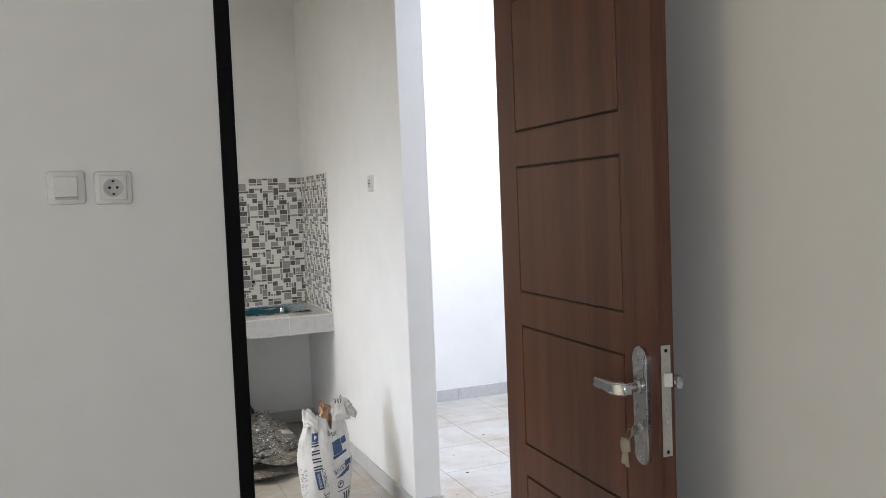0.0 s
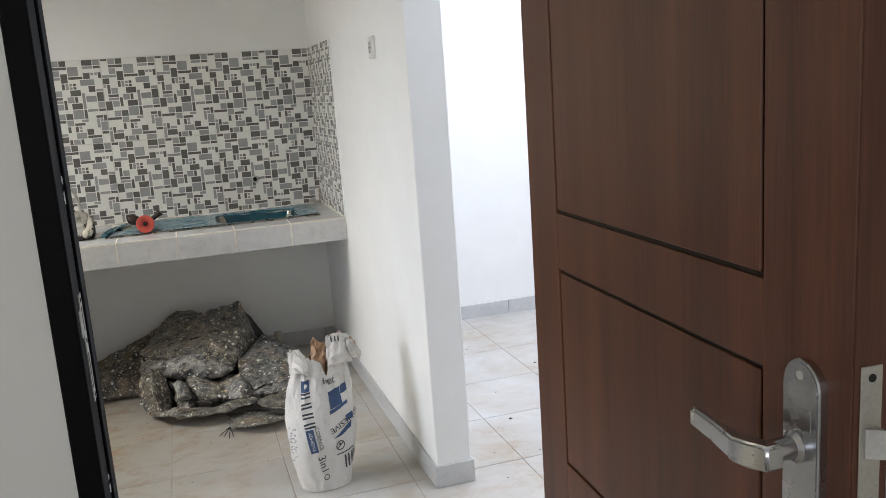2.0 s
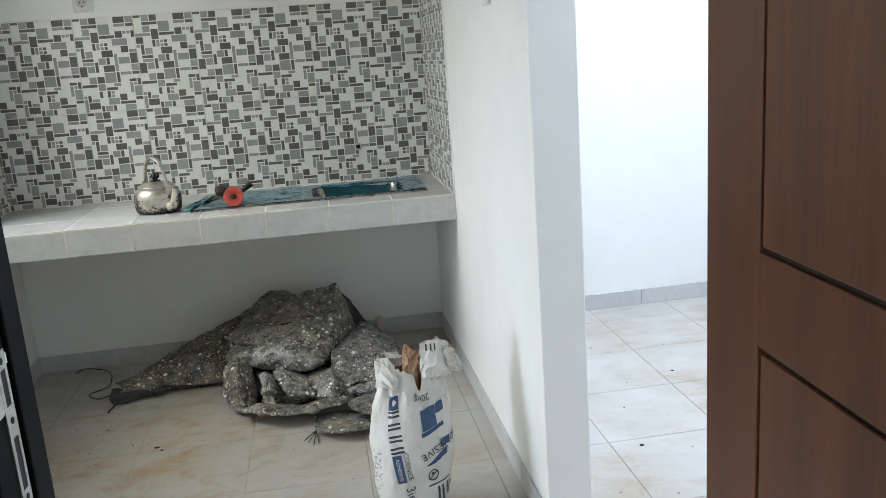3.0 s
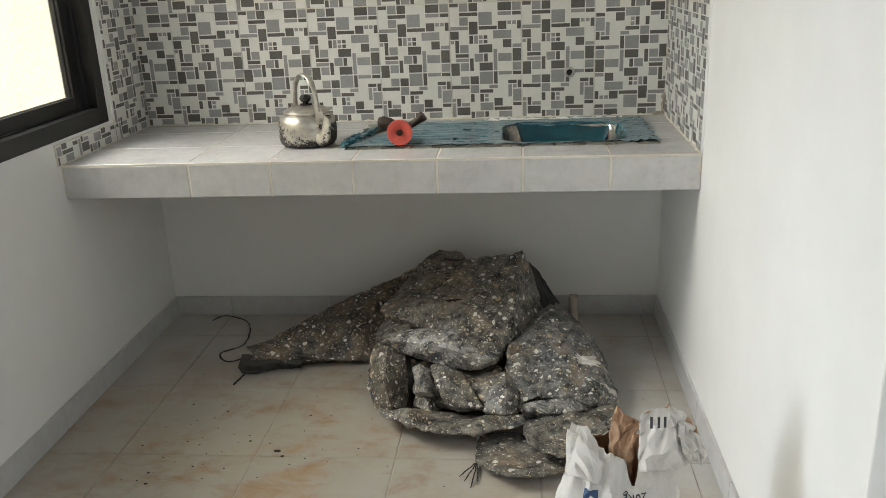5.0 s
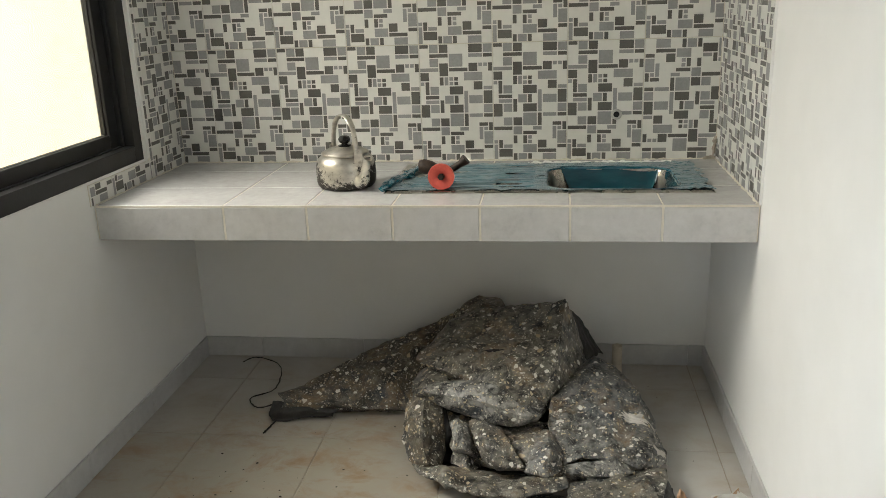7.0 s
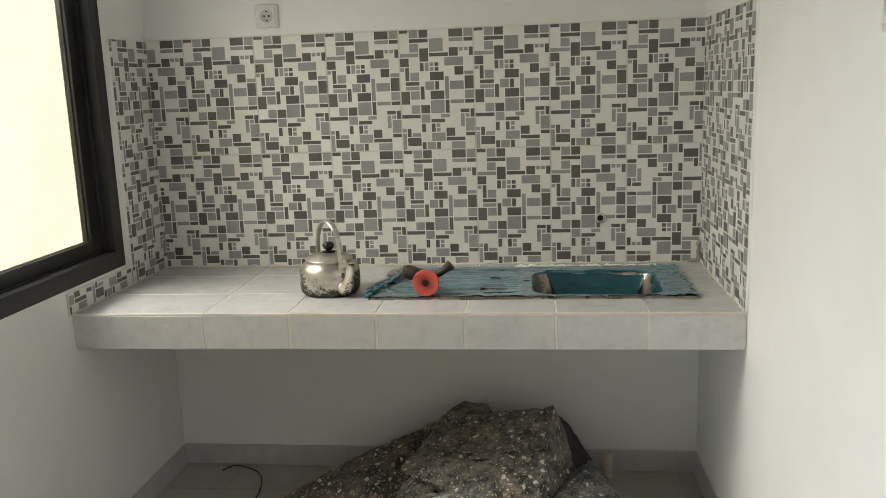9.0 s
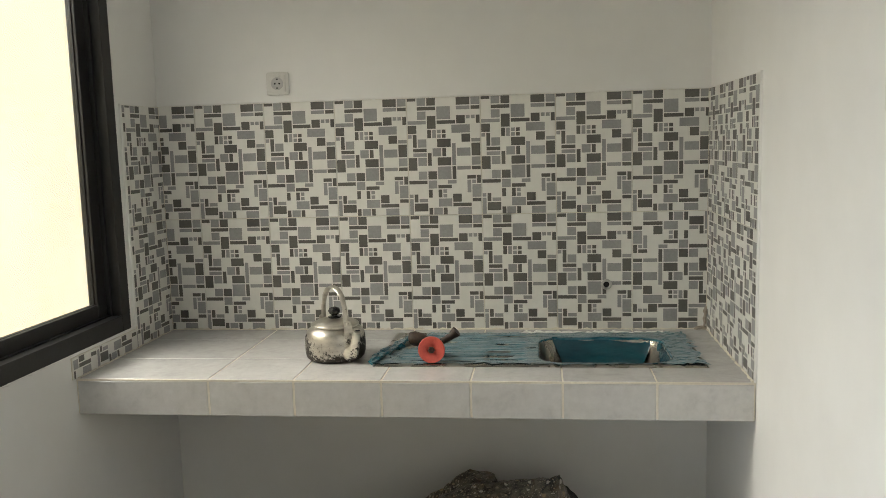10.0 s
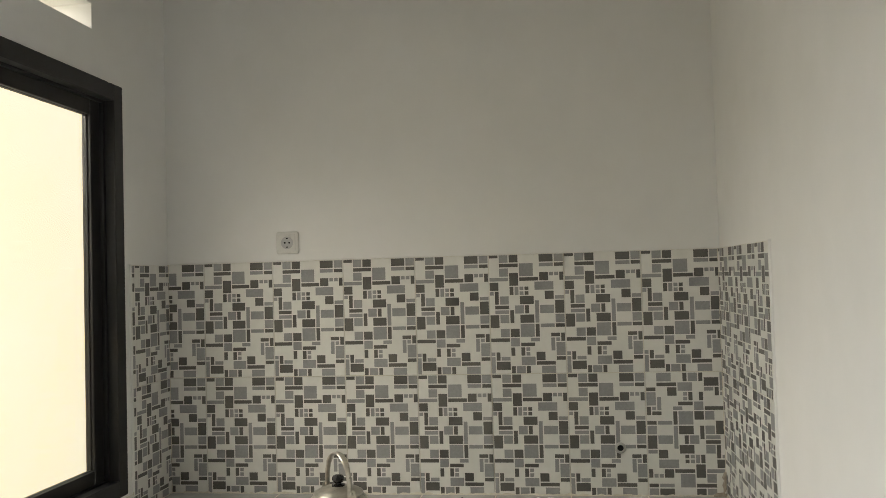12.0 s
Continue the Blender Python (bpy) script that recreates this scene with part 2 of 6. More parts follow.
structure("wall_partition", boxes((XR, PX, PY, YB, 0, TOP), bevel=0.004), M_WALL, "white painted partition wall ending beside the kitchen", "wall")
structure("wall_doorway", boxes((-3.2, DX0, YD0, YD1, 0, TOP), (DX1, HX, YD0, YD1, 0, TOP), (DX0, DX1, YD0, YD1, DZ, TOP)), M_WALL,
          "white painted wall around the doorway", "wall")
structure("wall_front_side", boxes((HX, HX + 0.12, -2.6, YD1, 0, TOP)), M_WALL, "white painted wall beside the open door", "wall")
structure("wall_front_far_side", boxes((-3.2, -3.06, -2.6, YD0, 0, TOP)), M_WALL, "plain white wall closing the front room", "wall")
structure("wall_front", boxes((-3.2, -2.0, -2.75, -2.6, 0, TOP), (0.0, HX + 0.12, -2.75, -2.6, 0, TOP), (-2.0, 0.0, -2.75, -2.6, 0, 0.8), (-2.0, 0.0, -2.75, -2.6, 2.3, TOP)),
          M_WALL, "plain white wall with the front window opening", "wall")
structure("wall_service_far", boxes((RX, RX + 0.15, RY, YB, 0, TOP)), M_WALL, "plain white wall closing the service room", "wall")
structure("wall_service_near", boxes((HX + 0.12, RX + 0.15, RY - 0.14, RY, 0, TOP)), M_WALL, "plain white wall closing the service room", "wall")
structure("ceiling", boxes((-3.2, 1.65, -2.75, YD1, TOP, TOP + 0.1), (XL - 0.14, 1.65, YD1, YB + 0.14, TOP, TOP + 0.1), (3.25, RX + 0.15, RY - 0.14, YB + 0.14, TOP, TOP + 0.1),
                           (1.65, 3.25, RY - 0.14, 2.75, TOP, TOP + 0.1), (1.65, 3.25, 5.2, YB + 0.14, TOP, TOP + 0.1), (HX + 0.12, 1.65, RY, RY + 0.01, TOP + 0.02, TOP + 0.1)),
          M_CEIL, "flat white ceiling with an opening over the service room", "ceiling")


def neighbour_mat():
    m, t, p = nodes_of("cream_rendered_wall_glowing")
    v = place(t)
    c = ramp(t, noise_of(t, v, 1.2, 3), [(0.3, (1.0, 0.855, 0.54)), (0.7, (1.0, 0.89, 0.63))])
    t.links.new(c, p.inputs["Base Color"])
    # the daylight on this wall is put in as emission of its own colour
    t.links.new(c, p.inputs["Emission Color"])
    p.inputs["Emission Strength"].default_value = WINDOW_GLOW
    p.inputs["Roughness"].default_value = 0.9
    return m


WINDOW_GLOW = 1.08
structure("backdrop", boxes((-2.3, -2.25, 1.5, 8.5, -0.2, 4.2)), neighbour_mat(), "cream painted neighbouring wall outside the window, glowing in place of daylight", "backdrop")

# ---- window and doorway ----
def ring_frame(y0, y1, z0, z1, width, x0, x1, bevel=0.002):
    """Four bars round a rectangle in the y-z plane."""
    return boxes((x0, x1, y0, y0 + width, z0, z1), (x0, x1, y1 - width, y1, z0, z1), (x0, x1, y0 + width, y1 - width, z0, z0 + width),
                 (x0, x1, y0 + width, y1 - width, z1 - width, z1), bevel=bevel)


def glass_mat():
    m, t, p = nodes_of("clear_window_glass")
    p.inputs["Base Color"].default_value = (0.97, 0.98, 0.95, 1)
    p.inputs["Transmission Weight"].default_value = 1.0
    p.inputs["IOR"].default_value = 1.45
    v = place(t)
    t.links.new(ramp(t, noise_of(t, v, 4, 5), [(0.4, grey(0.0)), (0.8, grey(0.05))]), p.inputs["Roughness"])
    return m


win = thing("window_1", "black framed window with clear glass and cream wall outside", "window", kind="structure")
part("window_frame", ring_frame(WY0 + 0.002, WY1 - 0.002, WZ0 + 0.002, WZ1 - 0.002, 0.052, XL - 0.10, XL + 0.004), M_FRAME, win)
part("frame_rebate", ring_frame(WY0 + 0.05, WY1 - 0.05, WZ0 + 0.042, WZ1 - 0.046, 0.016, XL - 0.085, XL - 0.028), M_FRAME, win)
sash = part("window_sash", ring_frame(WY0 + 0.064, WY1 - 0.064, WZ0 + 0.048, WZ1 - 0.055, 0.052, XL - 0.072, XL - 0.040, 0.003), M_FRAME, win)
part("glazing_bead", ring_frame(WY0 + 0.114, WY1 - 0.114, WZ0 + 0.096, WZ1 - 0.103, 0.006, XL - 0.066, XL - 0.050), M_FRAME, sash)
pane = part("pane", boxes((XL - 0.060, XL - 0.056, WY0 + 0.112, WY1 - 0.112, WZ0 + 0.096, WZ1 - 0.103)), glass_mat(), win)
pane.visible_shadow = False


def ragged_bead(name, path, size, material, parent, seed):
    """A thin, uneven bead of filler along a line."""
    rng, bm = random.Random(seed), bmesh.new()
    a, b = Vector(path[0]), Vector(path[1])
    n = max(6, int((b - a).length / 0.012))
    pts = [a.lerp(b, i / n) + Vector((rng.uniform(-1, 1), rng.uniform(-1, 1), rng.uniform(-1, 1))) * size * 0.35 for i in range(n + 1)]
    tube(bm, pts, [size * rng.uniform(0.35, 1.0) for _ in pts], 6)
    return smooth(part(name, bm, material, parent))


for k, (a, b) in enumerate((((XL, WY0, WZ0), (XL, WY1, WZ0)), ((XL, WY1, WZ0), (XL, WY1, WZ1)), ((XL, WY0, WZ1), (XL, WY1, WZ1)))):
    ragged_bead("filler_bead", (a, b), 0.005, M_WALL, win, 40 + k)

door_frame = thing("door_frame", "black painted door frame with a metal strike plate", "door frame", kind="structure")
YF = YD0 - 0.008
for name, x0, x1, x2 in (("jamb", DX0, 0.3135, 0.318), ("jamb", DX1, 1.162, 1.150)):
    a, b, c = sorted((x0, x1)), sorted((x0, x2)), sorted((x1, x2))
    part(name, boxes((a[0], a[1], YF, 2.530, 0.0, DZ), (b[0], b[1], 2.531, YD1 + 0.008, 0.0, DZ), bevel=0.003), M_BLACK, door_frame)
part("head", boxes((0.3255, 1.1475, YF, 2.530, 2.05, DZ), (0.3255, 1.1475, 2.531, YD1 + 0.008, 2.035, DZ), bevel=0.003), M_BLACK, door_frame)
bm = bmesh.new()
PL0, PL1 = 0.3136, 0.3152
for z0, z1 in ((1.022, 1.042), (0.947, 0.982), (0.867, 0.886)):
    box(bm, PL0, PL1, 2.497, 2.523, z0, z1)
for y0, y1 in ((2.497, 2.504), (2.517, 2.523)):
    box(bm, PL0, PL1, y0, y1, 0.886, 0.947)
    box(bm, PL0, PL1, y0, y1, 0.982, 1.022)
box(bm, PL0, PL1 - 0.0003, 2.477, 2.497, 0.978, 1.020)
plate = part("strike_plate", bm, M_STEEL_DULL, door_frame, "dull metal strike plate")
part("bolt_pocket", boxes((PL0, PL0 + 0.0008, 2.504, 2.517, 0.886, 0.947), (PL0, PL0 + 0.0008, 2.504, 2.517, 0.982, 1.022)), M_HOLE, plate)
for z in (1.032, 0.966, 0.877):
    bm = bmesh.new()
    lathe(bm, [(0, 0), (0.0035, 0), (0.004, 0.001), (0, 0.0015)], 12, pose(PL1 - 0.0002, 2.510, z, 0, 90, 0))
    part("screw", bm, M_HOLE, plate)
# chipped paint along the jamb
bm = bmesh.new()
for z, s in ((1.215, 0.012), (1.20, 0.016), (1.03, 0.006), (0.72, 0.008), (0.71, 0.012), (0.45, 0.007)):
    box(bm, 0.3133, 0.3144, 2.522, 2.529, z - s, z + s)
part("paint_chip", bm, M_WALL, door_frame, "white chips in the black paint")


# ---- patterned splashback tiles: the printed motif on its module grid ----
MOTIF = """AAaaAA....AAAaa
..aaAA....AAAaa
..BBBBaaa.bbbBB
..aa..aaa......
..aaAAaaa.AAabA
bbbbAABBBBAA..A
AA..AA...aaaa..
AA..BabA.aaaa..
aB..BacB...AA..
.Baa..AAA..AAaa
.Baa..AAAa...BB
.AAA.aaB.abbbBB
.aaaBaaB.abbbBB
AAbbB.AAAa...aa
AAbbB.AAAa...aa
AA....bbbBbbbAA
..aaAAbbbB.....
..aaAAbbbB..AAB
BBBBcc..aa..abB
....ccAAA...acc
....A.Ba....acc
aA..A.Bb.AA..cc
bAaa..aaaAA..AA
bBBB..aaaBBBB..
bBBBAbbA..aaa..
b...AbbA..aaa..""".split()


def motif_rectangles():
    """Runs of one letter become rectangles (column, row, columns, rows, dark)."""
    done, out = set(), []
    for r, row in enumerate(MOTIF):
        for c, ch in enumerate(row):
            if ch == "." or (r, c) in done:
                continue
            w = 1
            while c + w < 15 and row[c + w] == ch:
                w += 1
            h = 1
            while r + h < len(MOTIF) and MOTIF[r + h][c:c + w] == ch * w:
                h += 1
            done |= {(r + i, c + j) for i in range(h) for j in range(w)}
            out.append((c, r, w, h, ch.isupper()))
    return out


TILE_W, TILE_H, TILE_T = 0.25, 0.4, 0.006
RECTS = motif_rectangles()
tile_meshes = {}


def splash_tile(u0, u1, v0, v1, shift=0.0):
    """A glazed tile cut to u0..u1, v0..v1 of its face (u right, v up); the motif lies a hair above the glaze."""
    key = tuple(round(x, 4) for x in (u0, u1, v0, v1, shift))
    if key in tile_meshes:
        return tile_meshes[key]
    bm, j, b = bmesh.new(), 0.0009, 0.0012
    x0, x1, z0, z1 = u0 + j, u1 - j, v0 + j, v1 - j
    back = [bm.verts.new(p) for p in ((x0, 0, z0), (x1, 0, z0), (x1, 0, z1), (x0, 0, z1))]
    rim = [bm.verts.new(p) for p in ((x0, -TILE_T + b, z0), (x1, -TILE_T + b, z0), (x1, -TILE_T + b, z1), (x0, -TILE_T + b, z1))]
    face = [bm.verts.new(p) for p in ((x0 + b, -TILE_T, z0 + b), (x1 - b, -TILE_T, z0 + b), (x1 - b, -TILE_T, z1 - b), (x0 + b, -TILE_T, z1 - b))]
    bm.faces.new(face)
    for lo, hi in ((back, rim), (rim, face)):
        for i in range(4):
            bm.faces.new((lo[i], lo[(i + 1) % 4], hi[(i + 1) % 4], hi[i]))
    pu, pv, g = TILE_W / 15.06, TILE_H / 25.75, 0.0019
    for c, r, w, h, dark in RECTS:
        a0, a1 = max(c * pu + g, x0 + b), min((c + w) * pu - g, x1 - b)
        c1, c0 = min(TILE_H + shift - r * pv - g, z1 - b), max(TILE_H + shift - (r + h) * pv + g, z0 + b)
        if a1 - a0 > 0.002 and c1 - c0 > 0.002:
            y = -TILE_T - 0.0004
            bm.faces.new([bm.verts.new(p) for p in ((a0, y, c0), (a1, y, c0), (a1, y, c1), (a0, y, c1))]).material_index = 2 if dark else 1
    bmesh.ops.recalc_face_normals(bm, faces=[f for f in bm.faces if f.material_index == 0])
    me = bpy.data.meshes.new("tile")
    bm.to_mesh(me)
    bm.free()
    for one in (M_TILE_W, M_TILE_L, M_TILE_D):
        me.materials.append(one)
    tile_meshes[key] = me
    return me


def splashback(name, m, length, u_first, z0, z1, label, turned=None):
    """Tiles along a wall: m carries x along the wall and -y out of it. u_first: where a joint lies."""
    host = thing(name, label, "splashback", m, kind="structure")
    part("adhesive_bed", boxes((0, length, -0.003, 0, z0, z1)), M_GROUT_PALE, host)
    k = math.floor(-u_first / TILE_W)
    while u_first + k * TILE_W < length - 0.001:
        left = u_first + k * TILE_W
        a, b = max(left, 0), min(left + TILE_W, length)
        for row in (0, 1):
            low = 0.763 + row * TILE_H
            c, d = max(low, z0), min(low + TILE_H, z1)
            if b - a > 0.004 and d - c > 0.004:
                ob = new("tile", splash_tile(a - left, b - left, c - low, d - low))
                ob.parent = host
                ob.location = (left, 0, low)
                if turned == (k, row):
                    ob.matrix_local = Matrix.Translation((left + TILE_W, 0, low + TILE_H)) @ pose(0, 0, 0, 0, 180, 0)
                    ob.data = splash_tile(TILE_W - (b - left), TILE_W - (a - left), TILE_H - (d - low), TILE_H - (c - low), 0.005)
        k += 1
    return host


# ---- counter ----
CX0, CX1, CY0, CY1, CZ = -0.704, 1.181, 4.8685, 5.504, 0.763
SX0, SX1, SY0, SY1 = 0.135, 1.092, 5.008, 5.425     # sink's flange
BX0, BX1, BY0, BY1 = 0.615, 1.005, 5.03, 5.345      # sink's bowl
counter = thing("counter", "concrete kitchen counter faced with pale grey marbled tiles", "counter", kind="structure")
part("slab", boxes((CX0, BX0 - 0.02, CY0, CY1, 0.661, 0.7612), (BX1 + 0.02, CX1, CY0, CY1, 0.661, 0.7612), (BX0 - 0.02, BX1 + 0.02, CY0, BY0 - 0.02, 0.661, 0.7612),
                   (BX0 - 0.02, BX1 + 0.02, BY1 + 0.02, CY1, 0.661, 0.7612)), M_GROUT_PALE, counter, "rendered concrete slab")
# underside is out of view; its grey is chosen to cut bounce light below
part("soffit", boxes((CX0, BX0 - 0.02, CY0 + 0.012, CY1, 0.6585, 0.661), (BX1 + 0.02, CX1, CY0 + 0.012, CY1, 0.6585, 0.661), (BX0 - 0.02, BX1 + 0.02, CY0 + 0.012, BY0 - 0.02, 0.6585, 0.661)), M_GROUT, counter, "unseen underside, coloured grey to dim the space below")
joints = [CX0] + [-0.310 + 0.248 * k for k in range(6)] + [CX1]
rows = [4.8685, 5.097, 5.345, 5.502]
for a, b in zip(joints, joints[1:]):
    part("edge_tile", boxes((a + 0.0032, b - 0.0032, 4.867, 4.8742, 0.658, 0.7565), bevel=0.0015, segments=1), M_COUNTER, counter)
    for c, d in zip(rows, rows[1:]):
        pieces = []
        x0, x1, y0, y1 = a + 0.0026, b - 0.0026, c + (0.0016 if c > 4.9 else 0.0040), d - 0.0026
        sx0, sx1, sy0, sy1 = SX0 + 0.02, SX1 - 0.02, SY0 + 0.02, SY1 - 0.02
        if x1 <= sx0 or x0 >= sx1 or y1 <= sy0 or y0 >= sy1:
            pieces = [(x0, x1, y0, y1)]
        else:
            if y0 < sy0:
                pieces.append((x0, x1, y0, sy0))
            if y1 > sy1:
                pieces.append((x0, x1, sy1, y1))
            if x0 < sx0:
                pieces.append((x0, sx0, max(y0, sy0), min(y1, sy1)))
            if x1 > sx1:
                pieces.append((sx1, x1, max(y0, sy0), min(y1, sy1)))
        if pieces:
            part("top_tile", boxes(*[(*p, 0.7545, CZ) for p in pieces], bevel=0.0012 if len(pieces) == 1 else 0, segments=1), M_COUNTER, counter)
bm = boxes((CX0, CX1, 4.8676, 4.8722, 0.7568, 0.7618))
part("edge_joint", bm, M_GROUT_PALE, counter)

splashback("splashback_back", pose(XL, YB, 0), XR - XL, -0.068 - XL, CZ, 1.561, "grey and white mosaic patterned tiles behind the counter", (4, 0))
splashback("splashback_side", pose(XR, YB, 0, 0, 0, -90), YB - 4.867, 0.0, CZ, 1.561, "grey and white mosaic patterned tiles on the partition")
splashback("splashback_window", pose(XL, WY1 + 0.034, 0, 0, 0, 90), YB - WY1 - 0.034, 0.02, CZ, 1.558, "grey and white mosaic patterned tiles beside the window")
splashback("splashback_sill", pose(XL, 4.850, 0, 0, 0, 90), WY1 + 0.034 - 4.850, 0.13, CZ, WZ0 - 0.008, "strip of mosaic patterned tiles under the window")
ragged_bead("caulk_line", ((XL + 0.006, YB - 0.007, CZ + 0.001), (XR - 0.006, YB - 0.007, CZ + 0.001)), 0.006, M_GROUT_PALE, counter, 3)
ragged_bead("caulk_line", ((XR - 0.007, 4.87, CZ + 0.001), (XR - 0.007, YB - 0.01, CZ + 0.001)), 0.005, M_GROUT_PALE, counter, 4)
ragged_bead("caulk_line", ((XL + 0.007, 4.87, CZ + 0.001), (XL + 0.007, YB - 0.01, CZ + 0.001)), 0.004, M_GROUT_PALE, counter, 6)
for x in (XL + 0.006, XR - 0.006):
    ragged_bead("corner_grout", ((x, YB - 0.006, CZ), (x, YB - 0.006, 1.56)), 0.003, M_GROUT_PALE, counter, 8)
ragged_bead("corner_mortar", ((XR - 0.016, YB - 0.010, CZ), (XR - 0.010, YB - 0.009, CZ + 0.075)), 0.009, M_GROUT, counter, 21)
ragged_bead("corner_mortar", ((XR - 0.050, YB - 0.009, CZ + 0.004), (XR - 0.008, YB - 0.010, CZ + 0.006)), 0.008, M_GROUT, counter, 22)
part("tile_edge_trim", boxes((XR - 0.0065, XR + 0.001, 4.8615, 4.8668, CZ, 1.564), bevel=0.0015), M_WALL, counter)
part("tile_edge_trim", boxes((XL - 0.001, XL + 0.0065, WY1 + 0.0275, WY1 + 0.0338, WZ0, 1.561), bevel=0.0015), M_WALL, counter)
ragged_bead("tile_top_filler", ((XL + 0.005, YB - 0.003, 1.5625), (XR - 0.005, YB - 0.003, 1.5625)), 0.0022, M_WALL, counter, 11)
ragged_bead("plaster_crumbs", ((0.55, SY1 - 0.008, CZ + 0.007), (1.02, SY1 - 0.008, CZ + 0.007)), 0.008, M_WALL, counter, 15)


# ---- skirting ----
def skirting(name, a, b, inward, first=0.0):
    """Tiles 0.4 long and 0.08 high from a to b on a wall whose face lies along that line; inward: the way into the room."""
    host = thing(name, "pale grey ceramic skirting tiles along the wall", "baseboard", kind="structure")
    a, b, n = Vector((*a, 0)), Vector((*b, 0)), Vector((*inward, 0))
    d = (b - a).normalized()
    length, s = (b - a).length, first - 0.4 if first > 0 else 0.0
    while s < length - 0.003:
        p, q = max(s, 0) + 0.001, min(s + 0.4, length) - 0.001
        if q - p > 0.01:
            bm = boxes((p, q, 0, 0.009, 0.0, 0.078), bevel=0.0015, segments=1)
            bmesh.ops.transform(bm, matrix=Matrix(((d.x, n.x, 0, a.x), (d.y, n.y, 0, a.y), (0, 0, 1, 0), (0, 0, 0, 1))), verts=bm.verts)
            bmesh.ops.recalc_face_normals(bm, faces=bm.faces)
            part("skirting_tile", bm, M_SKIRT, host)
        s += 0.4
    return host


skirting("baseboard", (XL, YB), (XR, YB), (0, -1), 0.23)
skirting("baseboard", (XL, YD1), (XL, 2.9), (1, 0))
skirting("baseboard", (XL, SIDE_Y1), (XL, YB - 0.0095), (1, 0), 0.32)
skirting("baseboard", (XR, PY), (XR, YB - 0.0095), (-1, 0), 0.28)
skirting("baseboard", (XR - 0.009, PY), (PX + 0.009, PY), (0, -1))
skirting("baseboard", (PX, PY), (PX, YB - 0.0095), (1, 0), 0.28)
skirting("baseboard", (PX, YB), (RX, YB), (0, -1), 0.1)
skirting("baseboard", (-3.06, YD0), (DX0 - 0.002, YD0), (0, -1))
skirting("baseboard", (HX, -2.6), (HX, YD0), (-1, 0))
skirting("baseboard", (HX + 0.12, RY), (HX + 0.12, YD1), (1, 0))
skirting("baseboard", (RX, RY), (RX, YB - 0.0095), (-1, 0))


# ---- plates on the walls ----
def wall_plate(name, label, category, m, kind):
    """A square plate, x across, z up, -y out of the wall, with its rocker or its earthed socket."""
    host = thing(name, label, category, m)
    bm, rings = bmesh.new(), []
    for y, inset in ((0.0, 0.0), (-0.0065, 0.0), (-0.0085, 0.0012), (-0.009, 0.0035)):
        ring = []
        for cx, cz, start in ((1, 1, 0), (-1, 1, 90), (-1, -1, 180), (1, -1, 270)):
            for k in range(5):
                a, r = radians(start + 22.5 * k), 0.009 - inset
                ring.append(bm.verts.new((cx * 0.031 + r * math.cos(a), y, cz * 0.030 + r * math.sin(a))))
        rings.append(ring)
    for a, b in zip(rings, rings[1:]):
        for k in range(20):
            bm.faces.new((a[k], a[(k + 1) % 20], b[(k + 1) % 20], b[k]))
    bm.faces.new(rings[-1])
    bmesh.ops.recalc_face_normals(bm, faces=bm.faces)
    smooth(part("frame", bm, M_PLASTIC, host), 50)
    if kind == "switch":
        part("rocker", boxes((-0.024, 0.024, -0.013, -0.008, -0.022, 0.026), bevel=0.002), M_PLASTIC, host)
        part("rocker_edge", boxes((-0.024, 0.024, -0.0145, -0.009, -0.028, -0.0225), bevel=0.001), M_PLASTIC_GREY, host)
    else:
        bm = boxes((-0.029, 0.029, -0.0115, -0.008, -0.029, 0.029), bevel=0.002)
        part("insert", bm, M_PLASTIC, host)
        bm = bmesh.new()
        lathe(bm, [(0.0215, 0), (0.0215, 0.0012), (0.0185, 0.0012), (0.0165, 0.0004), (0, 0.0004)], 32, pose(0, -0.0112, 0, 90, 0, 0))
        smooth(part("cup", bm, M_PLASTIC_GREY, host), 40)
        for x in (-0.008, 0.008):
            bm = bmesh.new()
            lathe(bm, [(0, 0), (0.0033, 0), (0.0033, 0.0012), (0, 0.0012)], 12, pose(x, -0.0114, 0, 90, 0, 0))
            part("pin_hole", bm, M_HOLE, host)
        for z in (-0.015, 0.015):
            part("earth_clip", boxes((-0.003, 0.003, -0.0132, -0.0114, z - 0.002, z + 0.002)), M_HOLE, host)
    return host


wall_plate("light_switch", "white square light switch on the white wall", "light switch", pose(-0.0935, YD0, 1.443) @ Matrix.Diagonal((1.08, 1.15, 1.04, 1)), "switch")
wall_plate("power_socket", "white square power socket beside the light switch", "power socket", pose(0.012, YD0, 1.440) @ Matrix.Diagonal((1.08, 1.15, 1.04, 1)), "socket")
wall_plate("power_socket", "white square power socket above the mosaic tiles", "power socket", pose(-0.263, YB, 1.625), "socket")
wall_plate("power_socket", "white square power socket on the partition wall", "power socket", pose(XR, 4.052, 1.472, 0, 0, -90), "socket")


# ---- the open door ----
hinge, edge = Vector((1.060, 2.442, 0)), Vector((1.031, 1.678, 0))
along = (edge - hinge).normalized()
door = thing("door_1", "open brown wood laminate door with four grooved panels", "door",
             Matrix(((along.x, -along.y, 0, hinge.x), (along.y, along.x, 0, hinge.y), (0, 0, 1, 0.008), (0, 0, 0, 1))), kind="structure")
LW, LH, G = 0.764, 2.022, 0.0028
PANELS = ((0.225, 0.578), (0.672, 1.008), (1.106, 1.452), (1.550, 1.905))
PA, PB = 0.1160, 0.636
core = part("leaf_core", boxes((0.0005, LW - 0.0005, 0.006, 0.036, 0.0005, LH - 0.0005)), M_WOOD_GROOVE, door)
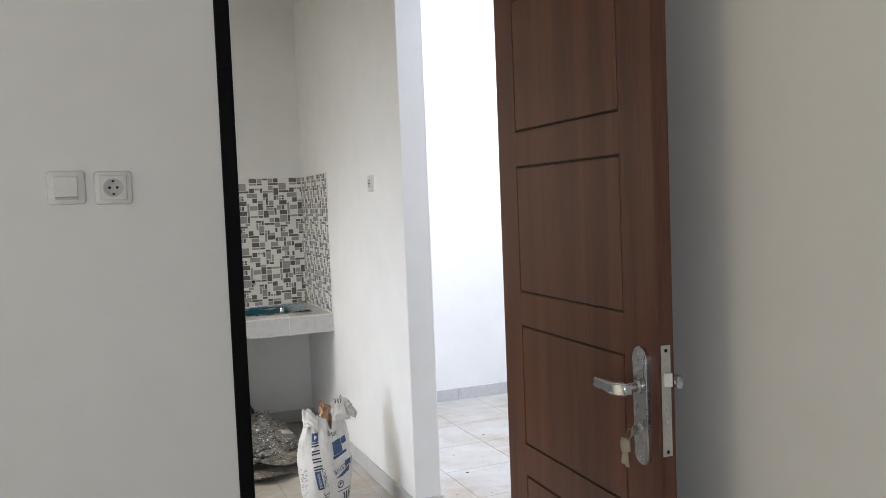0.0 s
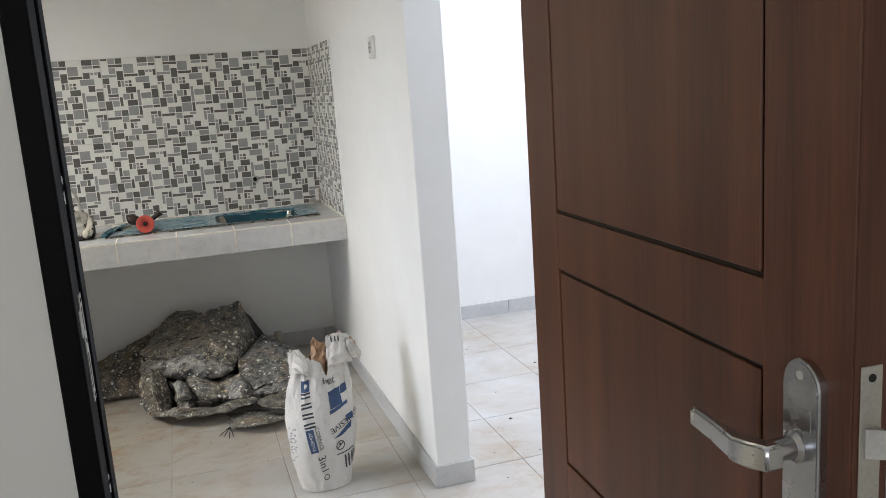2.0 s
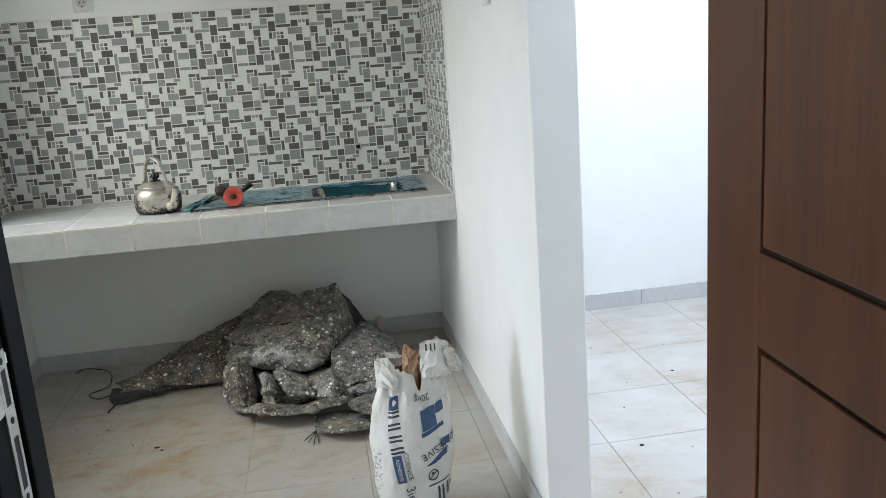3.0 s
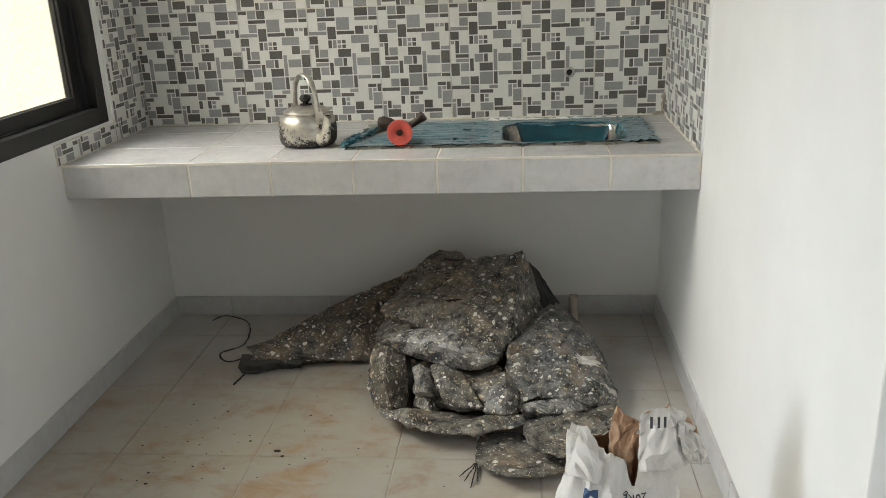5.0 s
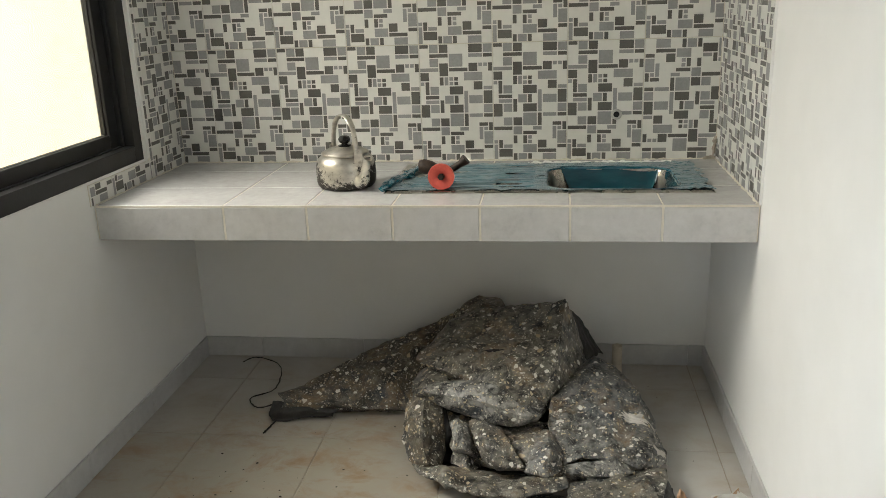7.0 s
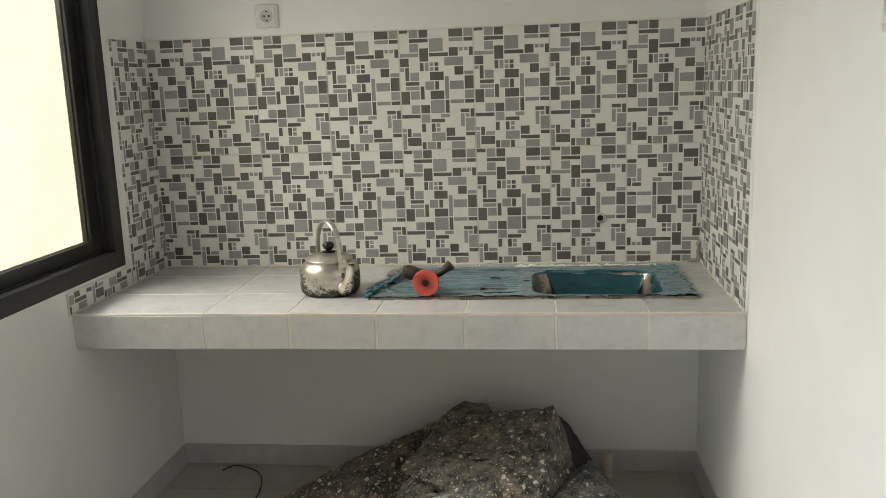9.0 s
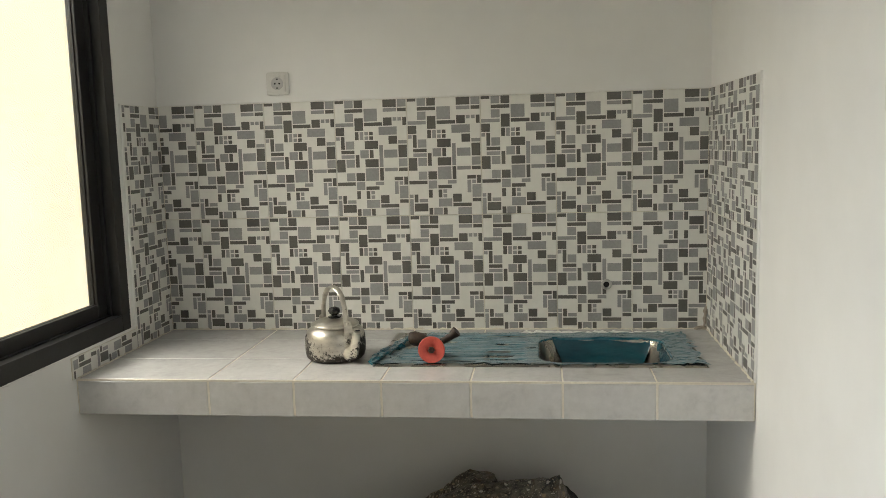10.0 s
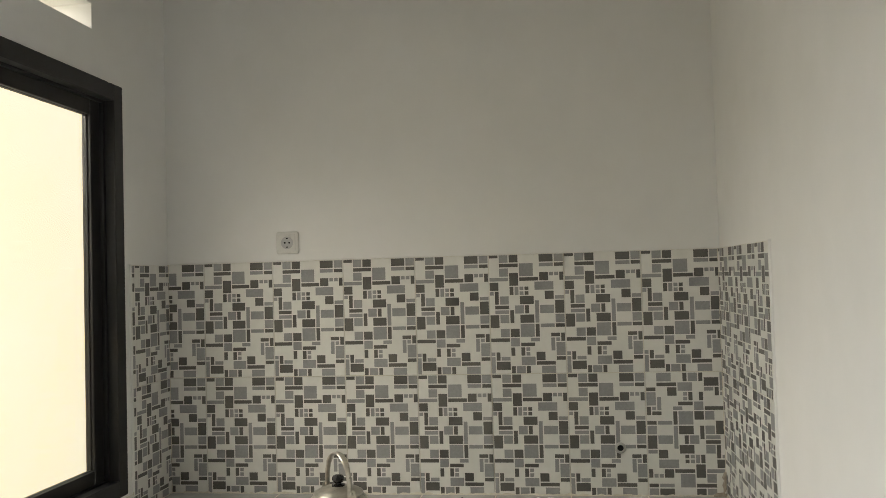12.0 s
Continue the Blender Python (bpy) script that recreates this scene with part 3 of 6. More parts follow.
part("edge_band", boxes((LW - 0.001, LW + 0.0005, 0.0015, 0.0385, 0, LH)), M_WOOD, door)
part("stile", boxes((0, PA - G, 0, 0.006, 0, LH), bevel=0.0012, segments=2), M_WOOD, door)
part("stile", boxes((PB + G, LW - 0.001, 0, 0.006, 0, LH), bevel=0.0012, segments=2), M_WOOD, door)
edges = [0.0] + [z for p in PANELS for z in p] + [LH]
for z0, z1 in zip(edges[::2], edges[1::2]):
    part("rail", boxes((PA - G, PB + G, 0, 0.006, z0 + (G if z0 else 0), z1 - (G if z1 < LH else 0)), bevel=0.0012, segments=2), M_WOOD, door)
for z0, z1 in PANELS:
    part("panel", boxes((PA + G, PB - G, 0, 0.006, z0 + G, z1 - G), bevel=0.0022, segments=2), M_WOOD, door)
part("back_skin", boxes((0, LW - 0.001, 0.036, 0.040, 0, LH)), M_WOOD, door)


def rounded_plate(x, z0, z1, half, y0, y1, top=8):
    """An upright plate with half-round ends between two depths."""
    bm = bmesh.new()
    ring = [(x + half * math.cos(a), z1 - half + half * math.sin(a)) for a in (math.pi * i / top for i in range(top + 1))]
    ring += [(x - half * math.cos(a), z0 + half - half * math.sin(a)) for a in (math.pi * i / top for i in range(top + 1))]
    f = bm.faces.new([bm.verts.new((u, y0, w)) for u, w in ring])
    out = bmesh.ops.extrude_face_region(bm, geom=[f])
    bmesh.ops.translate(bm, vec=(0, y1 - y0, 0), verts=[v for v in out["geom"] if isinstance(v, bmesh.types.BMVert)])
    bmesh.ops.recalc_face_normals(bm, faces=bm.faces)
    bmesh.ops.bevel(bm, geom=[e for e in bm.edges if all(abs(v.co.y - min(y0, y1)) < 1e-5 for v in e.verts)], offset=0.0025, segments=3, affect="EDGES")
    return bm


HX0, HZ = 0.708, 0.962 - 0.008
for side, y0, y1, s in (("handle_plate", 0.0, -0.010, -1), ("handle_plate", 0.040, 0.050, 1)):
    hp = smooth(part(side, rounded_plate(HX0, 0.782, 1.040, 0.026, y0, y1), M_STEEL, door, "satin chrome handle plate"), 40)
    bm = bmesh.new()
    yb = y1
    lathe(bm, [(0, 0), (0.016, 0), (0.016, 0.006), (0.0115, 0.010), (0.0105, 0.040), (0, 0.042)], 24, pose(HX0, yb, HZ, 90 if s < 0 else -90, 0, 0))
    smooth(part("handle_neck", bm, M_STEEL, hp), 40)
    bm = bmesh.new()
    tip = yb + s * 0.040
    knots = ((0.012, -0.006, 0.013, 0.010), (-0.004, 0.004, 0.0135, 0.011), (-0.024, 0.010, 0.013, 0.010), (-0.030, 0.010, 0.0125, 0.008), (-0.075, 0.004, 0.0118, 0.0055), (-0.122, -0.001, 0.0108, 0.0045))
    loops = []
    for dx, dy, hz, hy in knots:
        cy = tip + s * dy
        loops.append([bm.verts.new((HX0 + dx, cy + a * hy, HZ - 0.002 + b * hz - 0.05 * abs(dx))) for a, b in ((-1, -1), (1, -1), (1, 1), (-1, 1))])
    for a, b in zip(loops, loops[1:]):
        for k in range(4):
            bm.faces.new((a[k], a[(k + 1) % 4], b[(k + 1) % 4], b[k]))
    bm.faces.new(loops[0][::-1])
    bm.faces.new(loops[-1])
    bmesh.ops.recalc_face_normals(bm, faces=bm.faces)
    bmesh.ops.bevel(bm, geom=[e for e in bm.edges if abs(e.verts[0].co.x - e.verts[1].co.x) > 0.002 or e.is_boundary or e.verts[0].co.x < HX0 - 0.12 or e.verts[0].co.x > HX0 + 0.01], offset=0.003, segments=3, affect="EDGES")
    smooth(part("handle_lever", bm, M_STEEL, hp, "satin chrome lever"), 50)
    part("lever_window", boxes((HX0 - 0.017, HX0 + 0.017, min(y1, y1 + s * 0.0012), max(y1, y1 + s * 0.0012), HZ + 0.018, HZ + 0.042), bevel=0.0004, segments=1), M_STEEL, hp)
    for z in (0.797, 1.025):
        bm = bmesh.new()
        lathe(bm, [(0, 0), (0.0045, 0), (0.0045, 0.0008), (0.0035, 0.0012), (0, 0.0009)], 14, pose(HX0, y1, z, 90 if s < 0 else -90, 0, 0))
        smooth(part("screw", bm, M_STEEL_DULL, hp), 40)
    if s < 0:
        KZ = 0.862
        bm = bmesh.new()
        lathe(bm, [(0, 0), (0.0095, 0), (0.0095, 0.003), (0.008, 0.0045), (0, 0.0045)], 20, pose(HX0, yb, KZ, 90, 0, 0))
        lock = smooth(part("keyhole_cylinder", bm, M_STEEL_DULL, hp), 40)
        box_y = yb - 0.0045
        bm = boxes((HX0 - 0.0012, HX0 + 0.0012, box_y - 0.012, box_y, KZ - 0.004, KZ + 0.004))
        box(bm, HX0 - 0.0013, HX0 + 0.0013, box_y - 0.028, box_y - 0.008, KZ - 0.011, KZ + 0.011)
        bmesh.ops.bevel(bm, geom=[e for e in bm.edges if abs(e.verts[0].co.x - e.verts[1].co.x) > 0.002], offset=0.003, segments=3, affect="EDGES")
        bmesh.ops.rotate(bm, cent=(HX0, box_y, KZ), matrix=Matrix.Rotation(radians(28), 3, "Z"), verts=bm.verts)
        part("key", bm, M_BRASS, lock, "metal key left in the lock")
        ky, kx = box_y - 0.018, HX0 - 0.010
        bm = bmesh.new()
        tube(bm, [(kx + 0.010 * math.cos(a), ky + 0.004 * math.sin(a), KZ - 0.012 + 0.011 * math.sin(a)) for a in (2 * math.pi * i / 20 for i in range(21))], 0.0012, 8)
        smooth(part("key_ring", bm, M_BRASS, lock))
        for tilt, drop, off in ((9, 0.0, 0.0), (-5, 0.004, 0.004)):
            bm = bmesh.new()
            box(bm, -0.0115, 0.0115, -0.001, 0.001, -0.028, -0.004)
            box(bm, -0.0042, 0.0042, -0.001, 0.001, -0.062, -0.028)
            for i in range(4):
                box(bm, -0.0056, -0.0042, -0.001, 0.001, -0.058 + i * 0.007, -0.0545 + i * 0.007)
            bmesh.ops.transform(bm, matrix=pose(kx - 0.004, ky - 0.004 - off, KZ - 0.018 - drop, 0, tilt, 25), verts=bm.verts)
            part("spare_key", bm, M_BRASS, lock, "spare key hanging from the ring")
face = part("lock_faceplate", boxes((LW + 0.0005, LW + 0.0025, 0.007, 0.030, 0.812, 1.048), bevel=0.0006, segments=1), M_STEEL_DULL, door, "dull zinc lock faceplate")
bm = boxes((LW + 0.002, LW + 0.013, 0.012, 0.026, 0.962, 0.990))
for v in bm.verts:
    if v.co.x > LW + 0.01 and v.co.y < 0.02:
        v.co.x -= 0.009
part("latch_bolt", bm, M_STEEL_DULL, face)
part("dead_bolt", boxes((LW + 0.002, LW + 0.0032, 0.013, 0.024, 0.880, 0.922), bevel=0.0005, segments=1), M_STEEL, face)
for z in (0.822, 1.037):
    bm = bmesh.new()
    lathe(bm, [(0, 0), (0.004, 0), (0.004, 0.0007), (0, 0.0007)], 12, pose(LW + 0.0025, 0.0185, z, 0, 90, 0))
    part("screw", bm, M_HOLE, face)
for z in (0.25, 1.0, 1.78):
    bm = bmesh.new()
    lathe(bm, [(0, -0.045), (0.006, -0.045), (0.006, 0.045), (0, 0.045)], 14, pose(-0.004, 0.044, z))
    smooth(part("hinge", bm, M_STEEL, door), 40)


# ---- sink ----
def teal_film():
    m, t, p = nodes_of("torn_teal_protective_film")
    v = place(t)
    a = ramp(t, noise_of(t, v, 22, 5, 0.65, 0.5), [(0.35, (0.003, 0.060, 0.088)), (0.55, (0.006, 0.115, 0.155)), (0.75, (0.03, 0.22, 0.27))])
    dust = ramp(t, noise_of(t, place(t, (1.2, 34, 8)), 7, 7, 0.72), [(0.38, grey(0.12)), (0.60, grey(0.9))])
    flat = t.nodes.new("ShaderNodeSeparateXYZ")
    t.links.new(t.nodes.new("ShaderNodeNewGeometry").outputs["Normal"], flat.inputs[0])
    up = ramp(t, flat.outputs["Z"], [(0.62, grey(0)), (0.93, grey(1))])
    t.links.new(mix(t, mix(t, 1.0, dust, up, "MULTIPLY"), a, (0.30, 0.34, 0.345)), p.inputs["Base Color"])
    t.links.new(ramp(t, dust, [(0.1, grey(0.14)), (0.9, grey(0.5))]), p.inputs["Roughness"])
    bump(t, p, noise_of(t, place(t, (1, 3, 1)), 60, 4), 0.3, 0.002)
    return m


M_FILM = teal_film()
M_SINK = varied("dusty_stainless_steel", (0.30, 0.28, 0.24), (0.48, 0.46, 0.41), 0.28, 14, 160, metal=0.9, relief=0.08)


def box_depth(x, y):
    """How far inside the bowl's rounded outline a place lies."""
    cx, cy, r = (BX0 + BX1) / 2, (BY0 + BY1) / 2, 0.075
    dx, dy = abs(x - cx) - (BX1 - BX0) / 2 + r, abs(y - cy) - (BY1 - BY0) / 2 + r
    return r - math.hypot(max(dx, 0), max(dy, 0)) - min(max(dx, dy), 0)


def sink_height(x, y):
    inside = box_depth(x, y)
    z = CZ + 0.006
    if inside > 0:
        s = min(inside / 0.035, 1)
        z -= 0.13 * s * s * (3 - 2 * s)
    elif 0.19 < x < 0.585 and 5.05 < y < 5.385:
        s = min(1, (x - 0.19) / 0.02, (0.585 - x) / 0.02, (y - 5.05) / 0.012, (5.385 - y) / 0.012)
        z += s * (-0.004 + 0.0028 * math.sin((y - 5.05) * 2 * math.pi / 0.03))
    rim = min(x - SX0, SX1 - x, y - SY0, SY1 - y)
    return z - 0.0055 * max(0, 1 - rim / 0.006) ** 2


def height_sheet(nx, ny, x0, x1, y0, y1, f, keep=None):
    bm = bmesh.new()
    v = [[bm.verts.new((x, y, f(x, y))) for x in (x0 + (x1 - x0) * i / nx for i in range(nx + 1))] for y in (y0 + (y1 - y0) * j / ny for j in range(ny + 1))]
    for j in range(ny):
        for i in range(nx):
            q = (v[j][i], v[j][i + 1], v[j + 1][i + 1], v[j + 1][i])
            c = sum((a.co for a in q), Vector()) / 4
            if keep is None or keep(c.x, c.y):
                bm.faces.new(q)
    bmesh.ops.delete(bm, geom=[a for a in bm.verts if not a.link_faces], context="VERTS")
    return bm


sink = thing("kitchen_sink", "stainless steel drainer sink still under torn teal film", "sink", pose(0, 0, 0))
smooth(part("basin", height_sheet(190, 90, SX0, SX1, SY0, SY1, sink_height), M_SINK, sink, "dusty steel basin and drainer"), 180)


def film_height(x, y):
    n = noise.noise(Vector((x * 16, y * 40, 3)))
    k = noise.noise(Vector((x * 60, y * 60, 7)))
    lift = 0.0016 + 0.0022 * max(0, n) + 0.0010 * (1 - abs(k))
    bulge = 0.010 * max(0, 1 - abs(x - 0.16) / 0.05) * max(0, noise.noise(Vector((x * 22, y * 30, 1))) + 0.3)
    if x > 1.0:
        bulge += 0.009 * abs(noise.noise(Vector((x * 30 + y * 22, y * 9, 4))))
    return sink_height(min(max(x, SX0 + 0.007), SX1 - 0.007), min(max(y, SY0 + 0.007), SY1 - 0.007)) + lift + bulge


def film_kept(x, y):
    n = noise.noise(Vector((x * 34, y * 34, 12))) * 0.020 + noise.noise(Vector((x * 90, y * 90, 5))) * 0.008
    if min(x - SX0 + 0.012, SX1 + 0.006 - x, y - SY0, SY1 - y) + n < 0.010:
        return False
    if x < 0.24 and (x - SX0) * 0.9 + n * 2.2 < (y - 5.06) * 0.45:      # the torn corner rolled back
        return False
    if x < 0.61 and noise.noise(Vector((x * 5, y * 55, 22))) > 0.42:
        return False
    return box_depth(x, y) < 0.006


def sag_height(x, y):
    """The film over the bowl hangs in a hammock from the back rim."""
    d = max(0.0, box_depth(x, y))
    s = min(1, d / 0.085)
    return CZ + 0.0095 - 0.098 * s * (2 - s) + 0.003 * noise.noise(Vector((x * 9, y * 40, 6)))


def sag_kept(x, y):
    if box_depth(x, y) < -0.004:
        return False
    f = (y - BY0) / (BY1 - BY0)                                         # 0 at the front rim, 1 at the back
    n = 0.010 * noise.noise(Vector((x * 30, y * 30, 2)))
    return BX0 + 0.035 + 0.30 * (1 - f) + n < x < BX1 - 0.020 - 0.26 * (1 - f) + n or x > BX1 - 0.014 - 0.02 * (1 - f) + n * 0.5


bm = height_sheet(330, 160, SX0 - 0.012, SX1 + 0.008, SY0 - 0.004, SY1, film_height, film_kept)
for _ in range(7):
    bmesh.ops.smooth_vert(bm, verts=[v for v in bm.verts if v.is_boundary], factor=0.5, use_axis_x=True, use_axis_y=True, use_axis_z=True)
film = part("protective_film", bm, M_FILM, sink, "torn teal plastic film")
smooth(film, 180)
bm = height_sheet(130, 100, BX0 - 0.004, BX1 + 0.004, BY0 - 0.004, BY1 + 0.004, sag_height, sag_kept)
for _ in range(5):
    bmesh.ops.smooth_vert(bm, verts=[v for v in bm.verts if v.is_boundary], factor=0.5, use_axis_x=True, use_axis_y=True, use_axis_z=True)
smooth(part("sagging_film", bm, varied("glossy_teal_film", (0.002, 0.036, 0.055), (0.004, 0.075, 0.100), 0.16, 9, 28, relief=0.6, depth=0.006, stretch=(0.5, 1.6, 1.6)), sink, "glossy teal film sagging in the bowl"), 180)
bm = bmesh.new()
tube(bm, [(SX0 - 0.004 + 0.011 * i + 0.004 * math.sin(i * 2.1), 5.015 + 0.046 * i, CZ + 0.012 + 0.006 * abs(math.sin(i * 1.7))) for i in range(8)],
     [0.012, 0.018, 0.020, 0.014, 0.019, 0.015, 0.014, 0.005], 8, flat=0.35)
bmesh.ops.subdivide_edges(bm, edges=bm.edges, cuts=2, use_grid_fill=True)
for v in bm.verts:
    v.co += Vector((noise.noise(v.co * 90), noise.noise(v.co * 90 + Vector((9, 0, 0))), noise.noise(v.co * 110))) * 0.010
part("rolled_film", bm, M_FILM, sink, "crumpled roll of peeled film")

# ---- pipes in the wall and the floor ----
outlet = thing("tap_outlet", "chrome ringed water outlet in the mosaic tiles", "pipe outlet", pose(0.846, YB - 0.0064, 0.918))
bm = bmesh.new()
lathe(bm, [(0.010, 0.0), (0.018, 0.0), (0.0185, 0.002), (0.016, 0.005), (0.0115, 0.006), (0.010, 0.0045), (0.010, 0.001)], 28, pose(0, 0, 0, 90, 0, 0))
smooth(part("ring", bm, M_STEEL_DULL, outlet), 40)
bm = bmesh.new()
lathe(bm, [(0, 0.0012), (0.0105, 0.0012)], 24, pose(0, 0, 0, 90, 0, 0))
part("bore", bm, M_HOLE, outlet)
M_PVC = varied("dusty_grey_pvc", (0.44, 0.38, 0.29), (0.56, 0.50, 0.40), 0.55, 18, 120)
drain = thing("drain_pipe", "short stub of dusty grey plastic pipe in the floor", "pipe", pose(0.862, 5.373, 0))
bm = bmesh.new()
lathe(bm, [(0.0, 0.09), (0.0145, 0.09), (0.0145, 0.128), (0.0175, 0.129), (0.0175, 0.0), (0.0, 0.0)], 28)
smooth(part("pipe_stub", bm, M_PVC, drain), 40)


# ---- kettle ----
def kettle_mat(name="sooty_aluminium", grime=0.0, start=0.58, tone=1.28):
    """Old spun aluminium with soot round the belly."""
    m, t, p = nodes_of(name)
    v = place(t, (1, 1, 1), False)
    sep = t.nodes.new("ShaderNodeSeparateXYZ")
    t.links.new(v, sep.inputs[0])
    low = ramp(t, sep.outputs["Z"], [(0.0, grey(0.60)), (0.030, grey(0.22)), (0.090, grey(0))])
    across = t.nodes.new("ShaderNodeMath")
    across.operation = "ABSOLUTE"
    t.links.new(sep.outputs["X"], across.inputs[0])
    flank = ramp(t, across.outputs[0], [(0.040, grey(0)), (0.092, grey(0.42))])
    height = ramp(t, sep.outputs["Z"], [(0.070, grey(1)), (0.092, grey(0))])
    grimy = mix(t, 1.0, mix(t, 1.0, low, flank, "ADD"), height, "MULTIPLY")
    patch = ramp(t, mix(t, 0.45, noise_of(t, v, 30, 6, 0.7, 1.0), noise_of(t, v, 110, 4, 0.7)), [(0.36, grey(0)), (0.66, grey(0.75))])
    mask = ramp(t, mix(t, 1.0, mix(t, 1.0, patch, grimy, "ADD"), grey(grime), "ADD"), [(start, grey(0)), (start + 0.22, grey(1))])
    base = ramp(t, noise_of(t, place(t, (1, 1, 2.2), False), 26, 5), [(0.3, (0.33 * tone, 0.31 * tone, 0.27 * tone)), (0.7, (0.52 * tone, 0.49 * tone, 0.43 * tone))])
    t.links.new(mix(t, mask, base, (0.030, 0.024, 0.018)), p.inputs["Base Color"])
    t.links.new(ramp(t, mask, [(0, grey(0.36)), (1, grey(0.6))]), p.inputs["Roughness"])
    t.links.new(ramp(t, mask, [(0, grey(0.95)), (1, grey(0.1))]), p.inputs["Metallic"])
    bump(t, p, noise_of(t, v, 70, 4), 0.18, 0.0015)
    return m


M_KETTLE = kettle_mat()
M_KETTLE_CLEAN = kettle_mat("dull_aluminium", -0.3, 0.9, 1.6)
M_BAKELITE = varied("black_bakelite", (0.008, 0.008, 0.008), (0.016, 0.015, 0.014), 0.25, 40, 200, relief=0.03)
kettle = thing("kettle", "old dented aluminium kettle with soot and black knob", "kettle", pose(0.0, 5.116, CZ) @ Matrix.Diagonal((0.955, 0.955, 1.0, 1)))
bm = bmesh.new()
lathe(bm, [(0, 0.001), (0.074, 0.0), (0.086, 0.003), (0.0925, 0.010), (0.0955, 0.022), (0.0965, 0.040), (0.0962, 0.058), (0.0950, 0.072), (0.0918, 0.083), (0.0860, 0.092), (0.078, 0.098), (0.0735, 0.101),
           (0.0740, 0.105), (0.070, 0.106), (0.066, 0.100), (0, 0.098)], 64)
for v in bm.verts:
    v.co += Vector((v.co.x, v.co.y, 0)) * 0.018 * noise.noise(v.co * 17)
body = smooth(part("kettle_body", bm, M_KETTLE, kettle), 50)
bm = bmesh.new()
lathe(bm, [(0.0755, 0.1035), (0.077, 0.106), (0.0755, 0.109), (0.069, 0.1105), (0.066, 0.114), (0.052, 0.1195), (0.034, 0.1235), (0.020, 0.125), (0, 0.1255)], 56)
lid = smooth(part("lid", bm, M_KETTLE, kettle), 60)
bm = bmesh.new()
lathe(bm, [(0, 0.125), (0.020, 0.125), (0.0205, 0.129), (0.010, 0.131), (0.0095, 0.134), (0.0165, 0.138), (0.0195, 0.146), (0.0165, 0.154), (0.008, 0.1575), (0, 0.158)], 28)
smooth(part("lid_knob", bm, M_BAKELITE, lid, "black knob"), 60)
D = Vector((0.68, -0.733, 0))
S = Vector((0.733, 0.68, 0))
bm = bmesh.new()
pts = bezier(D * 0.084 + Vector((0, 0, 0.030)), D * 0.122 + Vector((0, 0, 0.028)), D * 0.118 + Vector((0, 0, 0.064)), D * 0.142 + Vector((0, 0, 0.106)), 10)
tube(bm, pts, [0.026, 0.0255, 0.0235, 0.0205, 0.018, 0.016, 0.0145, 0.0135, 0.0125, 0.012, 0.0135], 16)
bm.faces.ensure_lookup_table()
bmesh.ops.inset_region(bm, faces=[bm.faces[-1]], thickness=0.002, depth=-0.004)
smooth(part("spout", bm, M_KETTLE_CLEAN, kettle), 60)
bm = bmesh.new()
lathe(bm, [(0.0, 0), (0.009, 0), (0.009, 0.001), (0, 0.001)], 16, Matrix.Translation(pts[-1] + Vector((0, 0, 0.0006))))
part("spout_mouth", bm, M_HOLE, kettle)
bm = bmesh.new()
arch = bezier(D * 0.073 + Vector((0, 0, 0.118)), D * 0.072 + Vector((0, 0, 0.178)), D * 0.050 + Vector((0, 0, 0.219)), Vector((0, 0, 0.220)), 10)
arch += bezier(Vector((0, 0, 0.220)), D * -0.050 + Vector((0, 0, 0.219)), D * -0.072 + Vector((0, 0, 0.178)), D * -0.073 + Vector((0, 0, 0.118)), 10)[1:]
rows_ = []
for i, p in enumerate(arch):
    d = (arch[min(i + 1, 20)] - arch[max(i - 1, 0)]).normalized()
    n = S.cross(d).normalized()
    wide = 0.0105 if 4 < i < 16 else 0.0085
    rows_.append([bm.verts.new(p + S * wide * math.cos(a) + n * 0.0042 * math.sin(a)) for a in (2 * math.pi * k / 10 for k in range(10))])
for a, b in zip(rows_, rows_[1:]):
    for k in range(10):
        bm.faces.new((a[k], a[(k + 1) % 10], b[(k + 1) % 10], b[k]))
bm.faces.new(rows_[0])
bm.faces.new(rows_[-1][::-1])
bmesh.ops.recalc_face_normals(bm, faces=bm.faces)
smooth(part("handle", bm, M_KETTLE, kettle, "arched aluminium handle"), 60)
for s in (1, -1):
    bm = bmesh.new()
    box(bm, -0.012, 0.012, -0.0015, 0.0015, -0.034, 0.012)
    for v in bm.verts:
        if v.co.z < 0:
            v.co.x *= 1.5
            v.co.y += 0.012
    bmesh.ops.bevel(bm, geom=list(bm.edges), offset=0.0012, segments=2, affect="EDGES")
    turn = Matrix(((S.x * s, -D.x * s, 0, D.x * 0.079 * s), (S.y * s, -D.y * s, 0, D.y * 0.079 * s), (0, 0, 1, 0.112), (0, 0, 0, 1)))
    bmesh.ops.transform(bm, matrix=turn @ Matrix.Diagonal((1, -1, 1, 1)), verts=bm.verts)
    bmesh.ops.recalc_face_normals(bm, faces=bm.faces)
    bracket = part("handle_bracket", bm, M_KETTLE, kettle)
    for z in (0.116, 0.086):
        bm = bmesh.new()
        bmesh.ops.create_uvsphere(bm, u_segments=12, v_segments=8, radius=0.0048, matrix=Matrix.Translation(D * s * (0.082 if z > 0.1 else 0.092) + Vector((0, 0, z))))
        smooth(part("rivet", bm, M_KETTLE, bracket), 180)

